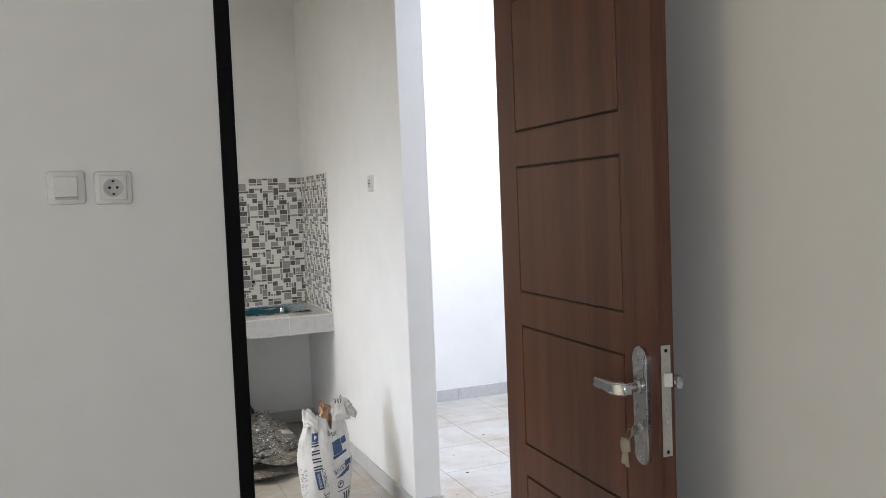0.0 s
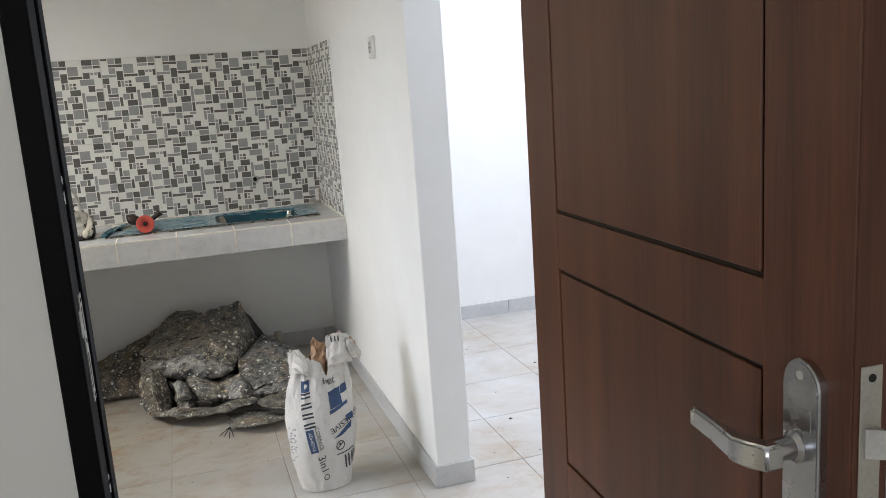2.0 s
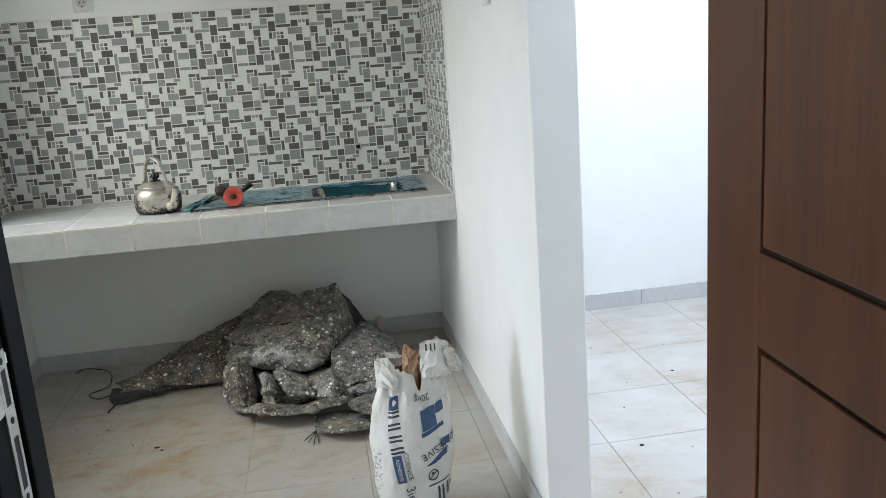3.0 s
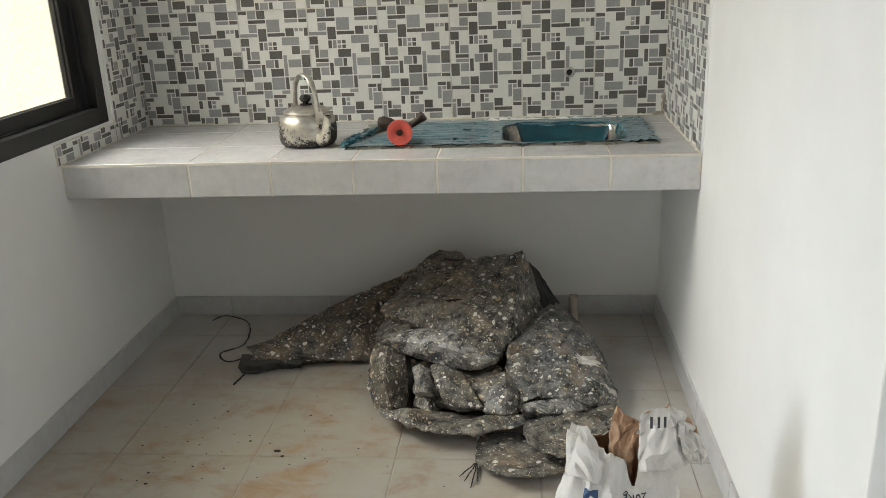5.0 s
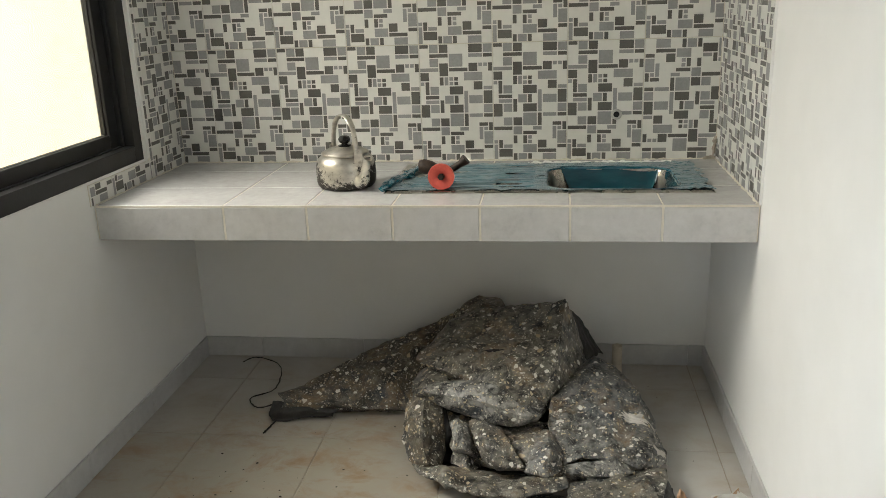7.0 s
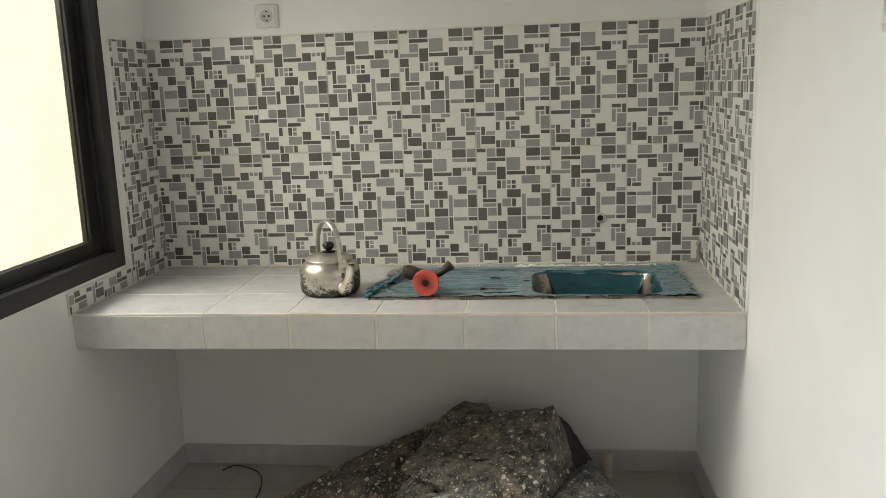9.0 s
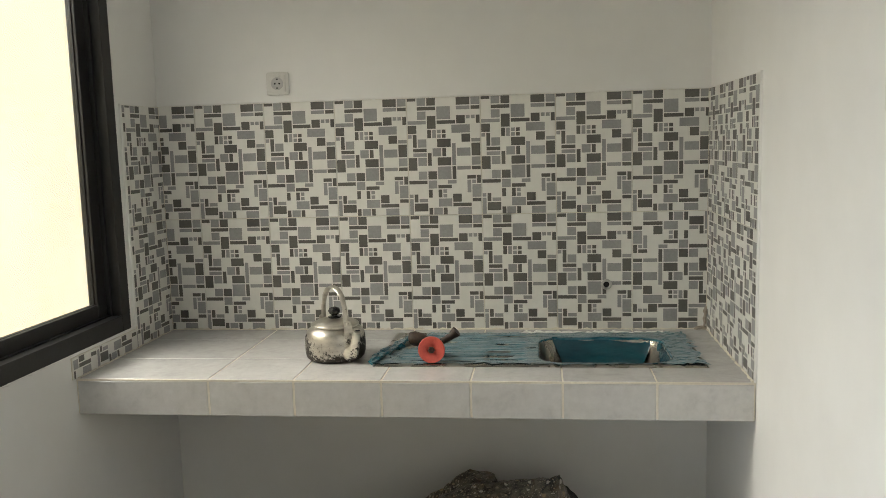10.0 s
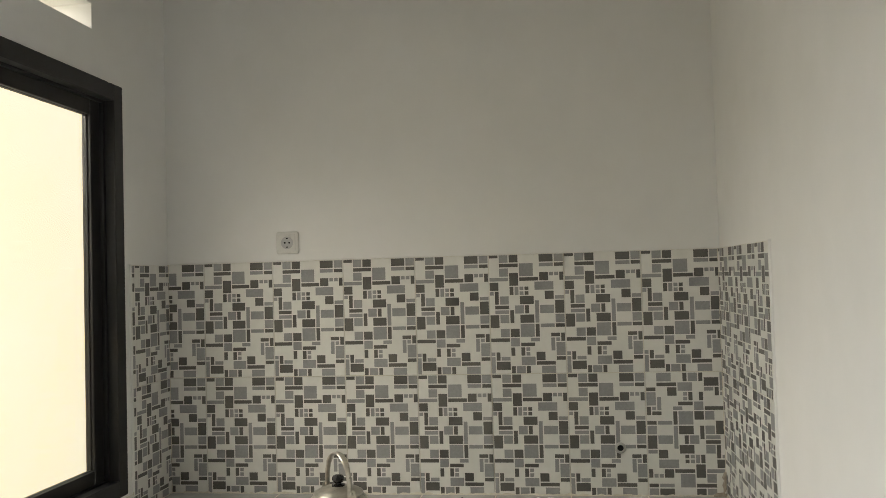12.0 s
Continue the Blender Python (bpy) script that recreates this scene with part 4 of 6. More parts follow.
# ---- tool with the red wheel ----
M_RED = varied("worn_red_plastic", (0.50, 0.065, 0.045), (0.64, 0.11, 0.075), 0.45, 30, 150, world_space=False, relief=0.08)
M_RUST = varied("dark_greasy_iron", (0.022, 0.015, 0.011), (0.07, 0.045, 0.030), 0.5, 30, 160, metal=0.3, world_space=False, relief=0.4)
tool = thing("hand_tool", "dark greasy hand tool with a red plastic wheel", "tool", pose(0.308, 5.028, CZ + 0.0065))
bm = bmesh.new()
lathe(bm, [(0, 0.001), (0.012, 0.001), (0.0145, 0.004), (0.026, 0.0055), (0.034, 0.009), (0.0385, 0.0085), (0.0395, 0.005), (0.0395, 0.0), (0.038, -0.005), (0, -0.005)], 44, pose(0, 0, 0.0405, 90, 0, 0))
wheel = smooth(part("wheel", bm, M_RED, tool, "red plastic wheel"), 50)
bm = bmesh.new()
lathe(bm, [(0.0105, 0.003), (0.0105, 0.009), (0.008, 0.013), (0.003, 0.014), (0, 0.0135)], 6, pose(0, 0, 0.0405, 90, 0, 0))
part("hub_nut", bm, M_RUST, wheel, "dark rusty hub nut")
bm = bmesh.new()
tube(bm, [(0, 0.004, 0.0405), (0, 0.03, 0.043), (0, 0.07, 0.045)], [0.010, 0.012, 0.013], 12)
smooth(part("axle_housing", bm, M_RUST, tool), 60)
bm = bmesh.new()
tube(bm, [(0.0, 0.066, 0.042), (-0.018, 0.068, 0.045), (-0.040, 0.070, 0.052), (-0.062, 0.072, 0.056), (-0.074, 0.073, 0.056), (-0.079, 0.073, 0.055)],
     [0.012, 0.016, 0.021, 0.022, 0.018, 0.006], 14)
for v in bm.verts:
    v.co += Vector((noise.noise(v.co * 70), 0, noise.noise(v.co * 70 + Vector((3, 1, 4))))) * 0.004
smooth(part("grip", bm, M_RUST, tool, "dark bulbous grip"), 70)
bm = bmesh.new()
tube(bm, [(0.006, 0.066, 0.042), (0.030, 0.068, 0.052), (0.050, 0.070, 0.064), (0.062, 0.071, 0.074), (0.068, 0.071, 0.079)], [0.010, 0.0105, 0.011, 0.0155, 0.016], 14)
smooth(part("flared_handle", bm, M_RUST, tool, "dark flared handle"), 60)
bm = boxes((-0.030, -0.006, 0.02, 0.05, -0.003, 0.022), (-0.022, 0.02, 0.05, 0.085, -0.003, 0.035), bevel=0.004)
part("body_block", bm, M_RUST, tool)


# ---- the heaped tarpaulin ----
from mathutils.bvhtree import BVHTree

def tarp_mat(name="paint_splashed_tarpaulin", film=0.46, film_colour=(0.36, 0.33, 0.265), ochre_at=0.54):
    """Grey-black woven tarpaulin, splashed with cream, white and ochre paint."""
    m, t, p = nodes_of(name)
    v = place(t)
    base = ramp(t, noise_of(t, v, 16, 7, 0.68, 0.4), [(0.40, (0.008, 0.008, 0.008)), (0.51, (0.030, 0.029, 0.026)), (0.64, (0.105, 0.092, 0.068))])
    blue = ramp(t, noise_of(t, v, 4.5, 3), [(0.52, grey(0)), (0.66, grey(0.55))])
    base = mix(t, blue, base, (0.050, 0.066, 0.085))
    ochre = ramp(t, noise_of(t, v, 9, 6, 0.7, 0.6), [(ochre_at, grey(0)), (ochre_at + 0.12, grey(0.7))])
    base = mix(t, ochre, base, (0.25, 0.165, 0.085))
    haze = ramp(t, noise_of(t, v, 38, 6, 0.75), [(0.50, grey(0)), (0.66, grey(0.55))])
    wide = ramp(t, noise_of(t, v, 24, 9, 0.78, 0.7), [(0.42, grey(0.0)), (0.58, grey(1))])
    base = mix(t, mix(t, film, grey(0), wide), base, film_colour)
    base = mix(t, mix(t, 1.0, haze, wide, "MULTIPLY"), base, (0.36, 0.345, 0.30))
    warp = add(t, "ShaderNodeTexNoise", Scale=55.0, Detail=3.0)
    t.links.new(v, warp.inputs["Vector"])
    moved = t.nodes.new("ShaderNodeVectorMath")
    moved.operation = "MULTIPLY_ADD"
    moved.inputs[1].default_value = (0.020, 0.020, 0.020)
    t.links.new(warp.outputs["Color"], moved.inputs[0])
    t.links.new(v, moved.inputs[2])
    spots = base
    for scale, limit, colour in ((260, 0.30, (0.26, 0.245, 0.20)), (130, 0.28, (0.56, 0.53, 0.45)), (85, 0.28, (0.50, 0.42, 0.28)), (23, 0.17, (0.46, 0.36, 0.22)), (52, 0.27, (0.72, 0.70, 0.63))):
        vo = add(t, "ShaderNodeTexVoronoi", Scale=float(scale))
        t.links.new(moved.outputs[0], vo.inputs["Vector"])
        size = t.nodes.new("ShaderNodeSeparateColor")
        t.links.new(vo.outputs["Color"], size.inputs[0])
        rim = t.nodes.new("ShaderNodeMath")
        rim.operation = "MULTIPLY"
        t.links.new(size.outputs[0], rim.inputs[0])
        rim.inputs[1].default_value = limit * 1.6
        gap = t.nodes.new("ShaderNodeMath")
        gap.operation = "SUBTRACT"
        t.links.new(rim.outputs[0], gap.inputs[0])
        t.links.new(vo.outputs["Distance"], gap.inputs[1])
        rare = t.nodes.new("ShaderNodeMath")
        rare.operation = "GREATER_THAN"
        rare.inputs[1].default_value = 0.66 if scale > 100 else 0.78
        crowd = t.nodes.new("ShaderNodeMath")
        crowd.operation = "ADD"
        t.links.new(size.outputs[1], crowd.inputs[0])
        t.links.new(ramp(t, noise_of(t, v, 6.0 + scale * 0.03, 4, 0.6), [(0.36, grey(0)), (0.64, grey(0.45))]), crowd.inputs[1])
        t.links.new(crowd.outputs[0], rare.inputs[0])
        spot = ramp(t, gap.outputs[0], [(0.0, grey(0)), (0.05, grey(0.9))])
        spots = mix(t, mix(t, 1.0, spot, rare.outputs[0], "MULTIPLY"), spots, colour)
    t.links.new(spots, p.inputs["Base Color"])
    p.inputs["Roughness"].default_value = 0.42
    p.inputs["Specular IOR Level"].default_value = 0.45
    bump(t, p, mix(t, 0.25, noise_of(t, v, 32, 6, 0.62, 0.8), noise_of(t, v, 420, 2)), 0.40, 0.005)
    return m


def spline(a, b, c, d, s):
    return 0.5 * (2 * b + (c - a) * s + (2 * a - 5 * b + 4 * c - d) * s * s + (3 * b - a - 3 * c + d) * s ** 3)


def fine_row(row, n):
    out = []
    for i in range(len(row) - 1):
        p = [row[min(max(k, 0), len(row) - 1)] for k in (i - 1, i, i + 1, i + 2)]
        out += [spline(*p, s / n) for s in range(n)]
    return out + [row[-1]]


def straight_row(row, n):
    return [a.lerp(b, s / n) for a, b in zip(row, row[1:]) for s in range(n)] + [row[-1]]


def crease(p, f, seed):
    """Sharp ridges and valleys, as in stiff cloth."""
    q = p * f + Vector((seed * 3.7, seed * 1.3, seed))
    return 0.5 - abs(noise.noise(q)) * 2.2


def draped(cage, n, depth, seed, floor=0.003, stiff=False):
    """A crumpled sheet through a small cage of rows: flat facets meeting in hard creases; it keeps above the floor."""
    rng, bm = random.Random(seed), bmesh.new()
    between = straight_row if stiff else fine_row
    rows = [between([Vector(p) for p in row], n) for row in cage]
    cols = [between(list(c), n) for c in zip(*rows)]
    nx, ny = len(cols), len(cols[0])
    verts = []
    for i in range(nx):
        line = []
        for j in range(ny):
            p = cols[i][j]
            du = cols[min(i + 1, nx - 1)][j] - cols[max(i - 1, 0)][j]
            dv = cols[i][min(j + 1, ny - 1)] - cols[i][max(j - 1, 0)]
            nrm = du.cross(dv)
            nrm = nrm.normalized() if nrm.length > 1e-9 else Vector((0, 0, 1))
            h = depth * (1.6 * crease(p, 5.0, seed) + 1.5 * crease(p, 12.0, seed + 5) + 0.8 * rng.uniform(-1, 1) - 0.6)
            q = p + nrm * h + du * rng.uniform(-0.22, 0.22) + dv * rng.uniform(-0.22, 0.22)
            q.z = max(q.z, floor + 0.003 * rng.random())
            line.append(bm.verts.new(q))
        verts.append(line)
    for i in range(nx - 1):
        for j in range(ny - 1):
            a, b, c, d = verts[i][j], verts[i + 1][j], verts[i + 1][j + 1], verts[i][j + 1]
            for tri in ((a, b, c), (a, c, d)) if rng.random() < 0.5 else ((a, b, d), (b, c, d)):
                bm.faces.new(tri)
    bmesh.ops.subdivide_edges(bm, edges=bm.edges, cuts=2, use_grid_fill=True)
    bmesh.ops.smooth_vert(bm, verts=bm.verts, factor=0.35, use_axis_x=True, use_axis_y=True, use_axis_z=True)
    for v in bm.verts:
        v.co += Vector((noise.noise(v.co * 70), noise.noise(v.co * 70 + Vector((5, 5, 5))), noise.noise(v.co * 70 + Vector((9, 1, 2))))) * 0.0014
    return bm


def wrinkle_planes(seed):
    """Directions, wave numbers, phases and heights of the creases of one sheet."""
    rng, out = random.Random(seed * 7 + 1), []
    for f, a in ((6, 1.0), (8.5, 1.0), (12, 1.0), (16, 0.8), (23, 0.5), (31, 0.3)):
        d = Vector((rng.gauss(0, 1), rng.gauss(0, 1), rng.gauss(0, 0.8))).normalized()
        out.append((d * f, rng.random(), a))
    return out


def wrinkle(p, planes, seed):
    """Stiff cloth crumpled into flat facets: straight hard creases in several directions, fading in and out."""
    q = p + Vector((noise.noise(p * 7 + Vector((seed, 2, 5))), noise.noise(p * 7 + Vector((3, seed, 1))), noise.noise(p * 7 + Vector((8, 4, seed))))) * 0.030
    h = 0.0
    for k, (d, phase, a) in enumerate(planes):
        w = (q.dot(d) + phase) % 1.0
        fade = min(1.0, max(0.0, 0.55 + 1.7 * noise.noise(p * 8 + Vector((k * 5.1, seed, 2)))))
        h += a * fade * (abs(2 * w - 1) ** 0.85 - 0.5)
    return h + 0.25 * noise.noise(p * 55)


def cloth(cage, n, depth, seed, floor=0.004):
    """A sheet of stiff cloth drawn smoothly through a small cage of rows and wrinkled along its own normals."""
    bm = bmesh.new()
    planes = wrinkle_planes(seed)
    cage = [[Vector(p) + noise.noise_vector(Vector(p) * 31) * 0.010 for p in row] for row in cage]
    soft = [fine_row(list(c), n) for c in zip(*[fine_row(row, n) for row in cage])]
    flat = [straight_row(list(c), n) for c in zip(*[straight_row(row, n) for row in cage])]
    cols = [[a.lerp(b, 0.78) for a, b in zip(p, q)] for p, q in zip(soft, flat)]
    nx, ny = len(cols), len(cols[0])
    verts = []
    for i in range(nx):
        line = []
        for j in range(ny):
            du = cols[min(i + 1, nx - 1)][j] - cols[max(i - 1, 0)][j]
            dv = cols[i][min(j + 1, ny - 1)] - cols[i][max(j - 1, 0)]
            nrm = dv.cross(du)
            nrm = nrm.normalized() if nrm.length > 1e-9 else Vector((0, 0, 1))
            p = cols[i][j]
            rim = min(i, j, nx - 1 - i, ny - 1 - j)
            q = p + nrm * depth * wrinkle(p, planes, seed) * min(1.0, 0.35 + rim / 9)
            if rim == 0:
                q += Vector((noise.noise(p * 40), noise.noise(p * 40 + Vector((7, 0, 0))), noise.noise(p * 40 + Vector((0, 7, 0))))) * 0.006
            q.z = max(q.z, floor)
            line.append(bm.verts.new(q))
        verts.append(line)
    for i in range(nx - 1):
        for j in range(ny - 1):
            bm.faces.new((verts[i][j], verts[i][j + 1], verts[i + 1][j + 1], verts[i + 1][j]))
    bmesh.ops.recalc_face_normals(bm, faces=bm.faces)
    return bm


M_TARP = tarp_mat()
M_TARP_PALE = tarp_mat("paint_filmed_tarpaulin", 0.85, (0.36, 0.35, 0.32), 0.62)
M_TARP_BLUE = tarp_mat("blue_grey_filmed_tarpaulin", 0.46, (0.35, 0.355, 0.34), 0.52)
M_TARP_BROWN = tarp_mat("clay_stained_tarpaulin", 0.34, (0.19, 0.155, 0.10), 0.51)
M_TARP_DARK = varied("black_woven_underside_and_gap_shade", (0.008, 0.008, 0.008), (0.035, 0.033, 0.028), 0.6, 40, 220, relief=0.5, depth=0.003)
tarp = thing("tarpaulin", "crumpled dark tarpaulin splashed with cream paint under the counter", "tarpaulin", pose(0.5, 4.9, 0))


def fold(name, cage, n, depth, seed, label="", material=None):
    bm = cloth(cage, n + 5, depth * 2.1, seed)
    bmesh.ops.translate(bm, vec=(-0.5, -4.9, 0), verts=bm.verts)
    ob = part(name, bm, material or M_TARP, tarp, label)
    mod = ob.modifiers.new("thickness", "SOLIDIFY")
    mod.thickness, mod.offset = 0.0026, -1
    return smooth(ob, 38)


# wing trailing along the back wall, its front hem lifted off the floor
fold("trailing_wing", (((-0.250, 5.075, 0.050), (-0.100, 5.170, 0.110), (0.030, 5.260, 0.150), (0.220, 5.330, 0.215), (0.420, 5.350, 0.300)),
            ((-0.265, 5.035, 0.075), (-0.090, 5.090, 0.090), (0.050, 5.160, 0.115), (0.240, 5.210, 0.160), (0.420, 5.220, 0.230)),
            ((-0.235, 5.005, 0.070), (-0.040, 5.025, 0.048), (0.080, 5.050, 0.030), (0.220, 5.070, 0.022), (0.420, 5.080, 0.050)),
            ((-0.255, 5.010, 0.012), (-0.040, 5.050, 0.016), (0.080, 5.075, 0.010), (0.220, 5.090, 0.006), (0.420, 5.100, 0.010))), 7, 0.005, 1, "clay-stained trailing fold", M_TARP_BROWN)
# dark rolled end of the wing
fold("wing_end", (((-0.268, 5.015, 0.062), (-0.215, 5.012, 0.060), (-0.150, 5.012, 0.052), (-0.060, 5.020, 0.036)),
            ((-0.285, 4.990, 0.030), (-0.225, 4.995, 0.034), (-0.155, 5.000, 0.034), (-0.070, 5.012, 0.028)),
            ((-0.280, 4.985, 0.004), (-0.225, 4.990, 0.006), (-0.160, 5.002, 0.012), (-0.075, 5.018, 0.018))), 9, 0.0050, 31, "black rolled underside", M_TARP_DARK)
# dark sheet added deep inside the heap; its black stands for shade in the gaps
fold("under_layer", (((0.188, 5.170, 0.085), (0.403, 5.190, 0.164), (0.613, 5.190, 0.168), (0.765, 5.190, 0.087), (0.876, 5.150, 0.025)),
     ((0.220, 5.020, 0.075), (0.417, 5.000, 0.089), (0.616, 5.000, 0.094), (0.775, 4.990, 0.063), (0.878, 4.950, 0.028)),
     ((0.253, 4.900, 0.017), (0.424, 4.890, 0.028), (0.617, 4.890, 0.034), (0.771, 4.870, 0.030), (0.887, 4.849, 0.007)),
     ((0.289, 4.765, 0.007), (0.437, 4.725, 0.007), (0.619, 4.721, 0.007), (0.764, 4.700, 0.007), (0.874, 4.692, 0.007))), 7, 0.006, 41, "black woven underside, or dark sheet shading the gaps", M_TARP_DARK)
# knob of cloth behind the cap, and the dark fold down its far side
fold("back_knot", (((0.278, 5.360, 0.221), (0.349, 5.380, 0.257), (0.451, 5.380, 0.258)),
     ((0.304, 5.330, 0.276), (0.385, 5.340, 0.319), (0.464, 5.330, 0.311)),
     ((0.300, 5.270, 0.256), (0.400, 5.270, 0.311), (0.482, 5.270, 0.312))), 9, 0.004, 11, "")
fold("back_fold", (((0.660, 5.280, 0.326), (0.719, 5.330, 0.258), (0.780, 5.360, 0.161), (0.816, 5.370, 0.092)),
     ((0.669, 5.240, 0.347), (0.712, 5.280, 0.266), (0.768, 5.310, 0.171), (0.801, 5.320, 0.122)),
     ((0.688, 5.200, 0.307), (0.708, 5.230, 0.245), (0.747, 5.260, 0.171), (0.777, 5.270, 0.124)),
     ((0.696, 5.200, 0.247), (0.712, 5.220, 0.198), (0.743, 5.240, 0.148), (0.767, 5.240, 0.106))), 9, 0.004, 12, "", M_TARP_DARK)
# cap: a broad sloping face with a hard ridge, drawn out to a pointed flap in front
fold("cap_flap", (((0.286, 5.300, 0.244), (0.395, 5.320, 0.284), (0.524, 5.310, 0.297), (0.622, 5.290, 0.314), (0.673, 5.260, 0.325)),
     ((0.284, 5.240, 0.257), (0.411, 5.250, 0.306), (0.537, 5.240, 0.323), (0.628, 5.220, 0.348), (0.673, 5.200, 0.361)),
     ((0.251, 5.160, 0.237), (0.390, 5.150, 0.264), (0.525, 5.140, 0.279), (0.618, 5.130, 0.298), (0.665, 5.130, 0.305)),
     ((0.209, 5.070, 0.210), (0.353, 5.040, 0.239), (0.500, 5.020, 0.250), (0.601, 5.010, 0.250), (0.651, 5.020, 0.243)),
     ((0.205, 5.040, 0.211), (0.333, 4.970, 0.202), (0.469, 4.930, 0.219), (0.574, 4.900, 0.191), (0.630, 4.920, 0.173)),
     ((0.234, 5.050, 0.195), (0.341, 4.970, 0.174), (0.466, 4.900, 0.195), (0.554, 4.840, 0.145), (0.604, 4.860, 0.127)),
     ((0.255, 5.070, 0.182), (0.349, 5.000, 0.152), (0.462, 4.940, 0.160), (0.545, 4.880, 0.107), (0.591, 4.890, 0.084))), 12, 0.0032, 2, "")
fold("cap_side", (((0.673, 5.200, 0.359), (0.694, 5.240, 0.302), (0.712, 5.270, 0.250)),
     ((0.667, 5.130, 0.305), (0.699, 5.170, 0.249), (0.738, 5.220, 0.188)),
     ((0.652, 5.020, 0.243), (0.691, 5.080, 0.201), (0.744, 5.150, 0.163)),
     ((0.632, 4.920, 0.173), (0.669, 5.000, 0.165), (0.728, 5.100, 0.137)),
     ((0.605, 4.860, 0.119), (0.642, 4.950, 0.120), (0.706, 5.060, 0.123))), 10, 0.004, 2, "")
# pale lip of cloth pushed out below the flap
fold("pale_lip", (((0.279, 4.950, 0.155), (0.388, 4.950, 0.181), (0.477, 4.930, 0.169), (0.548, 4.900, 0.114), (0.600, 4.900, 0.106)),
     ((0.252, 4.900, 0.183), (0.371, 4.870, 0.226), (0.467, 4.840, 0.233), (0.543, 4.810, 0.179), (0.609, 4.830, 0.165)),
     ((0.253, 4.870, 0.186), (0.358, 4.820, 0.198), (0.453, 4.790, 0.196), (0.540, 4.770, 0.172), (0.602, 4.800, 0.158)),
     ((0.275, 4.860, 0.168), (0.369, 4.820, 0.151), (0.460, 4.790, 0.137), (0.539, 4.780, 0.133), (0.592, 4.800, 0.143)),
     ((0.303, 4.900, 0.137), (0.376, 4.870, 0.119), (0.461, 4.850, 0.109), (0.533, 4.840, 0.105), (0.580, 4.850, 0.116))), 11, 0.0035, 3, "pale paint-filmed fold", M_TARP_PALE)
fold("arm_fold", (((0.208, 5.060, 0.158), (0.254, 5.040, 0.188), (0.310, 5.000, 0.171)),
     ((0.198, 4.980, 0.151), (0.248, 4.950, 0.174), (0.320, 4.920, 0.182)),
     ((0.213, 4.930, 0.140), (0.254, 4.900, 0.152), (0.295, 4.900, 0.149))), 9, 0.003, 16, "")
# upright fold standing apart, with a gap behind it
fold("side_fold", (((0.231, 4.930, 0.144), (0.258, 4.910, 0.158), (0.286, 4.920, 0.135)),
     ((0.219, 4.880, 0.168), (0.264, 4.840, 0.182), (0.305, 4.860, 0.148)),
     ((0.195, 4.840, 0.126), (0.266, 4.770, 0.150), (0.320, 4.810, 0.107)),
     ((0.195, 4.800, 0.071), (0.271, 4.720, 0.095), (0.326, 4.770, 0.053)),
     ((0.221, 4.740, 0.038), (0.287, 4.680, 0.057), (0.324, 4.730, 0.034)),
     ((0.252, 4.710, 0.025), (0.292, 4.690, 0.031), (0.316, 4.730, 0.015))), 10, 0.0045, 4, "clay-stained upright fold", M_TARP_BROWN)
fold("inner_fold", (((0.318, 4.910, 0.103), (0.362, 4.870, 0.115), (0.408, 4.860, 0.106)),
     ((0.344, 4.830, 0.059), (0.378, 4.780, 0.106), (0.420, 4.800, 0.097)),
     ((0.341, 4.790, 0.058), (0.385, 4.740, 0.098), (0.416, 4.760, 0.077)),
     ((0.351, 4.760, 0.050), (0.393, 4.720, 0.065), (0.429, 4.740, 0.045)),
     ((0.347, 4.720, 0.035), (0.400, 4.690, 0.042), (0.439, 4.710, 0.032))), 10, 0.008, 13, "")
# belly tucked under the lip, then the rolled hem along the floor
fold("belly_fold", (((0.401, 4.880, 0.107), (0.480, 4.860, 0.100), (0.567, 4.850, 0.108), (0.643, 4.860, 0.105)),
     ((0.396, 4.810, 0.109), (0.486, 4.780, 0.113), (0.569, 4.770, 0.117), (0.631, 4.790, 0.104)),
     ((0.404, 4.750, 0.082), (0.499, 4.700, 0.102), (0.580, 4.690, 0.111), (0.643, 4.720, 0.092)),
     ((0.422, 4.720, 0.051), (0.508, 4.670, 0.071), (0.588, 4.660, 0.080), (0.654, 4.680, 0.075)),
     ((0.433, 4.740, 0.025), (0.505, 4.710, 0.026), (0.587, 4.700, 0.032), (0.659, 4.710, 0.039))), 11, 0.006, 5, "")
fold("rolled_hem", (((0.257, 4.690, 0.050), (0.343, 4.690, 0.048), (0.441, 4.690, 0.040), (0.539, 4.680, 0.031), (0.659, 4.680, 0.046)),
     ((0.244, 4.670, 0.063), (0.341, 4.640, 0.063), (0.444, 4.620, 0.060), (0.543, 4.600, 0.066), (0.667, 4.630, 0.066)),
     ((0.267, 4.645, 0.050), (0.374, 4.570, 0.063), (0.469, 4.550, 0.065), (0.553, 4.550, 0.065), (0.682, 4.590, 0.066)),
     ((0.287, 4.640, 0.046), (0.388, 4.555, 0.059), (0.482, 4.535, 0.056), (0.561, 4.540, 0.056), (0.674, 4.590, 0.056)),
     ((0.313, 4.660, 0.035), (0.402, 4.590, 0.045), (0.482, 4.570, 0.043), (0.560, 4.570, 0.046), (0.667, 4.610, 0.046))), 11, 0.005, 14, "")
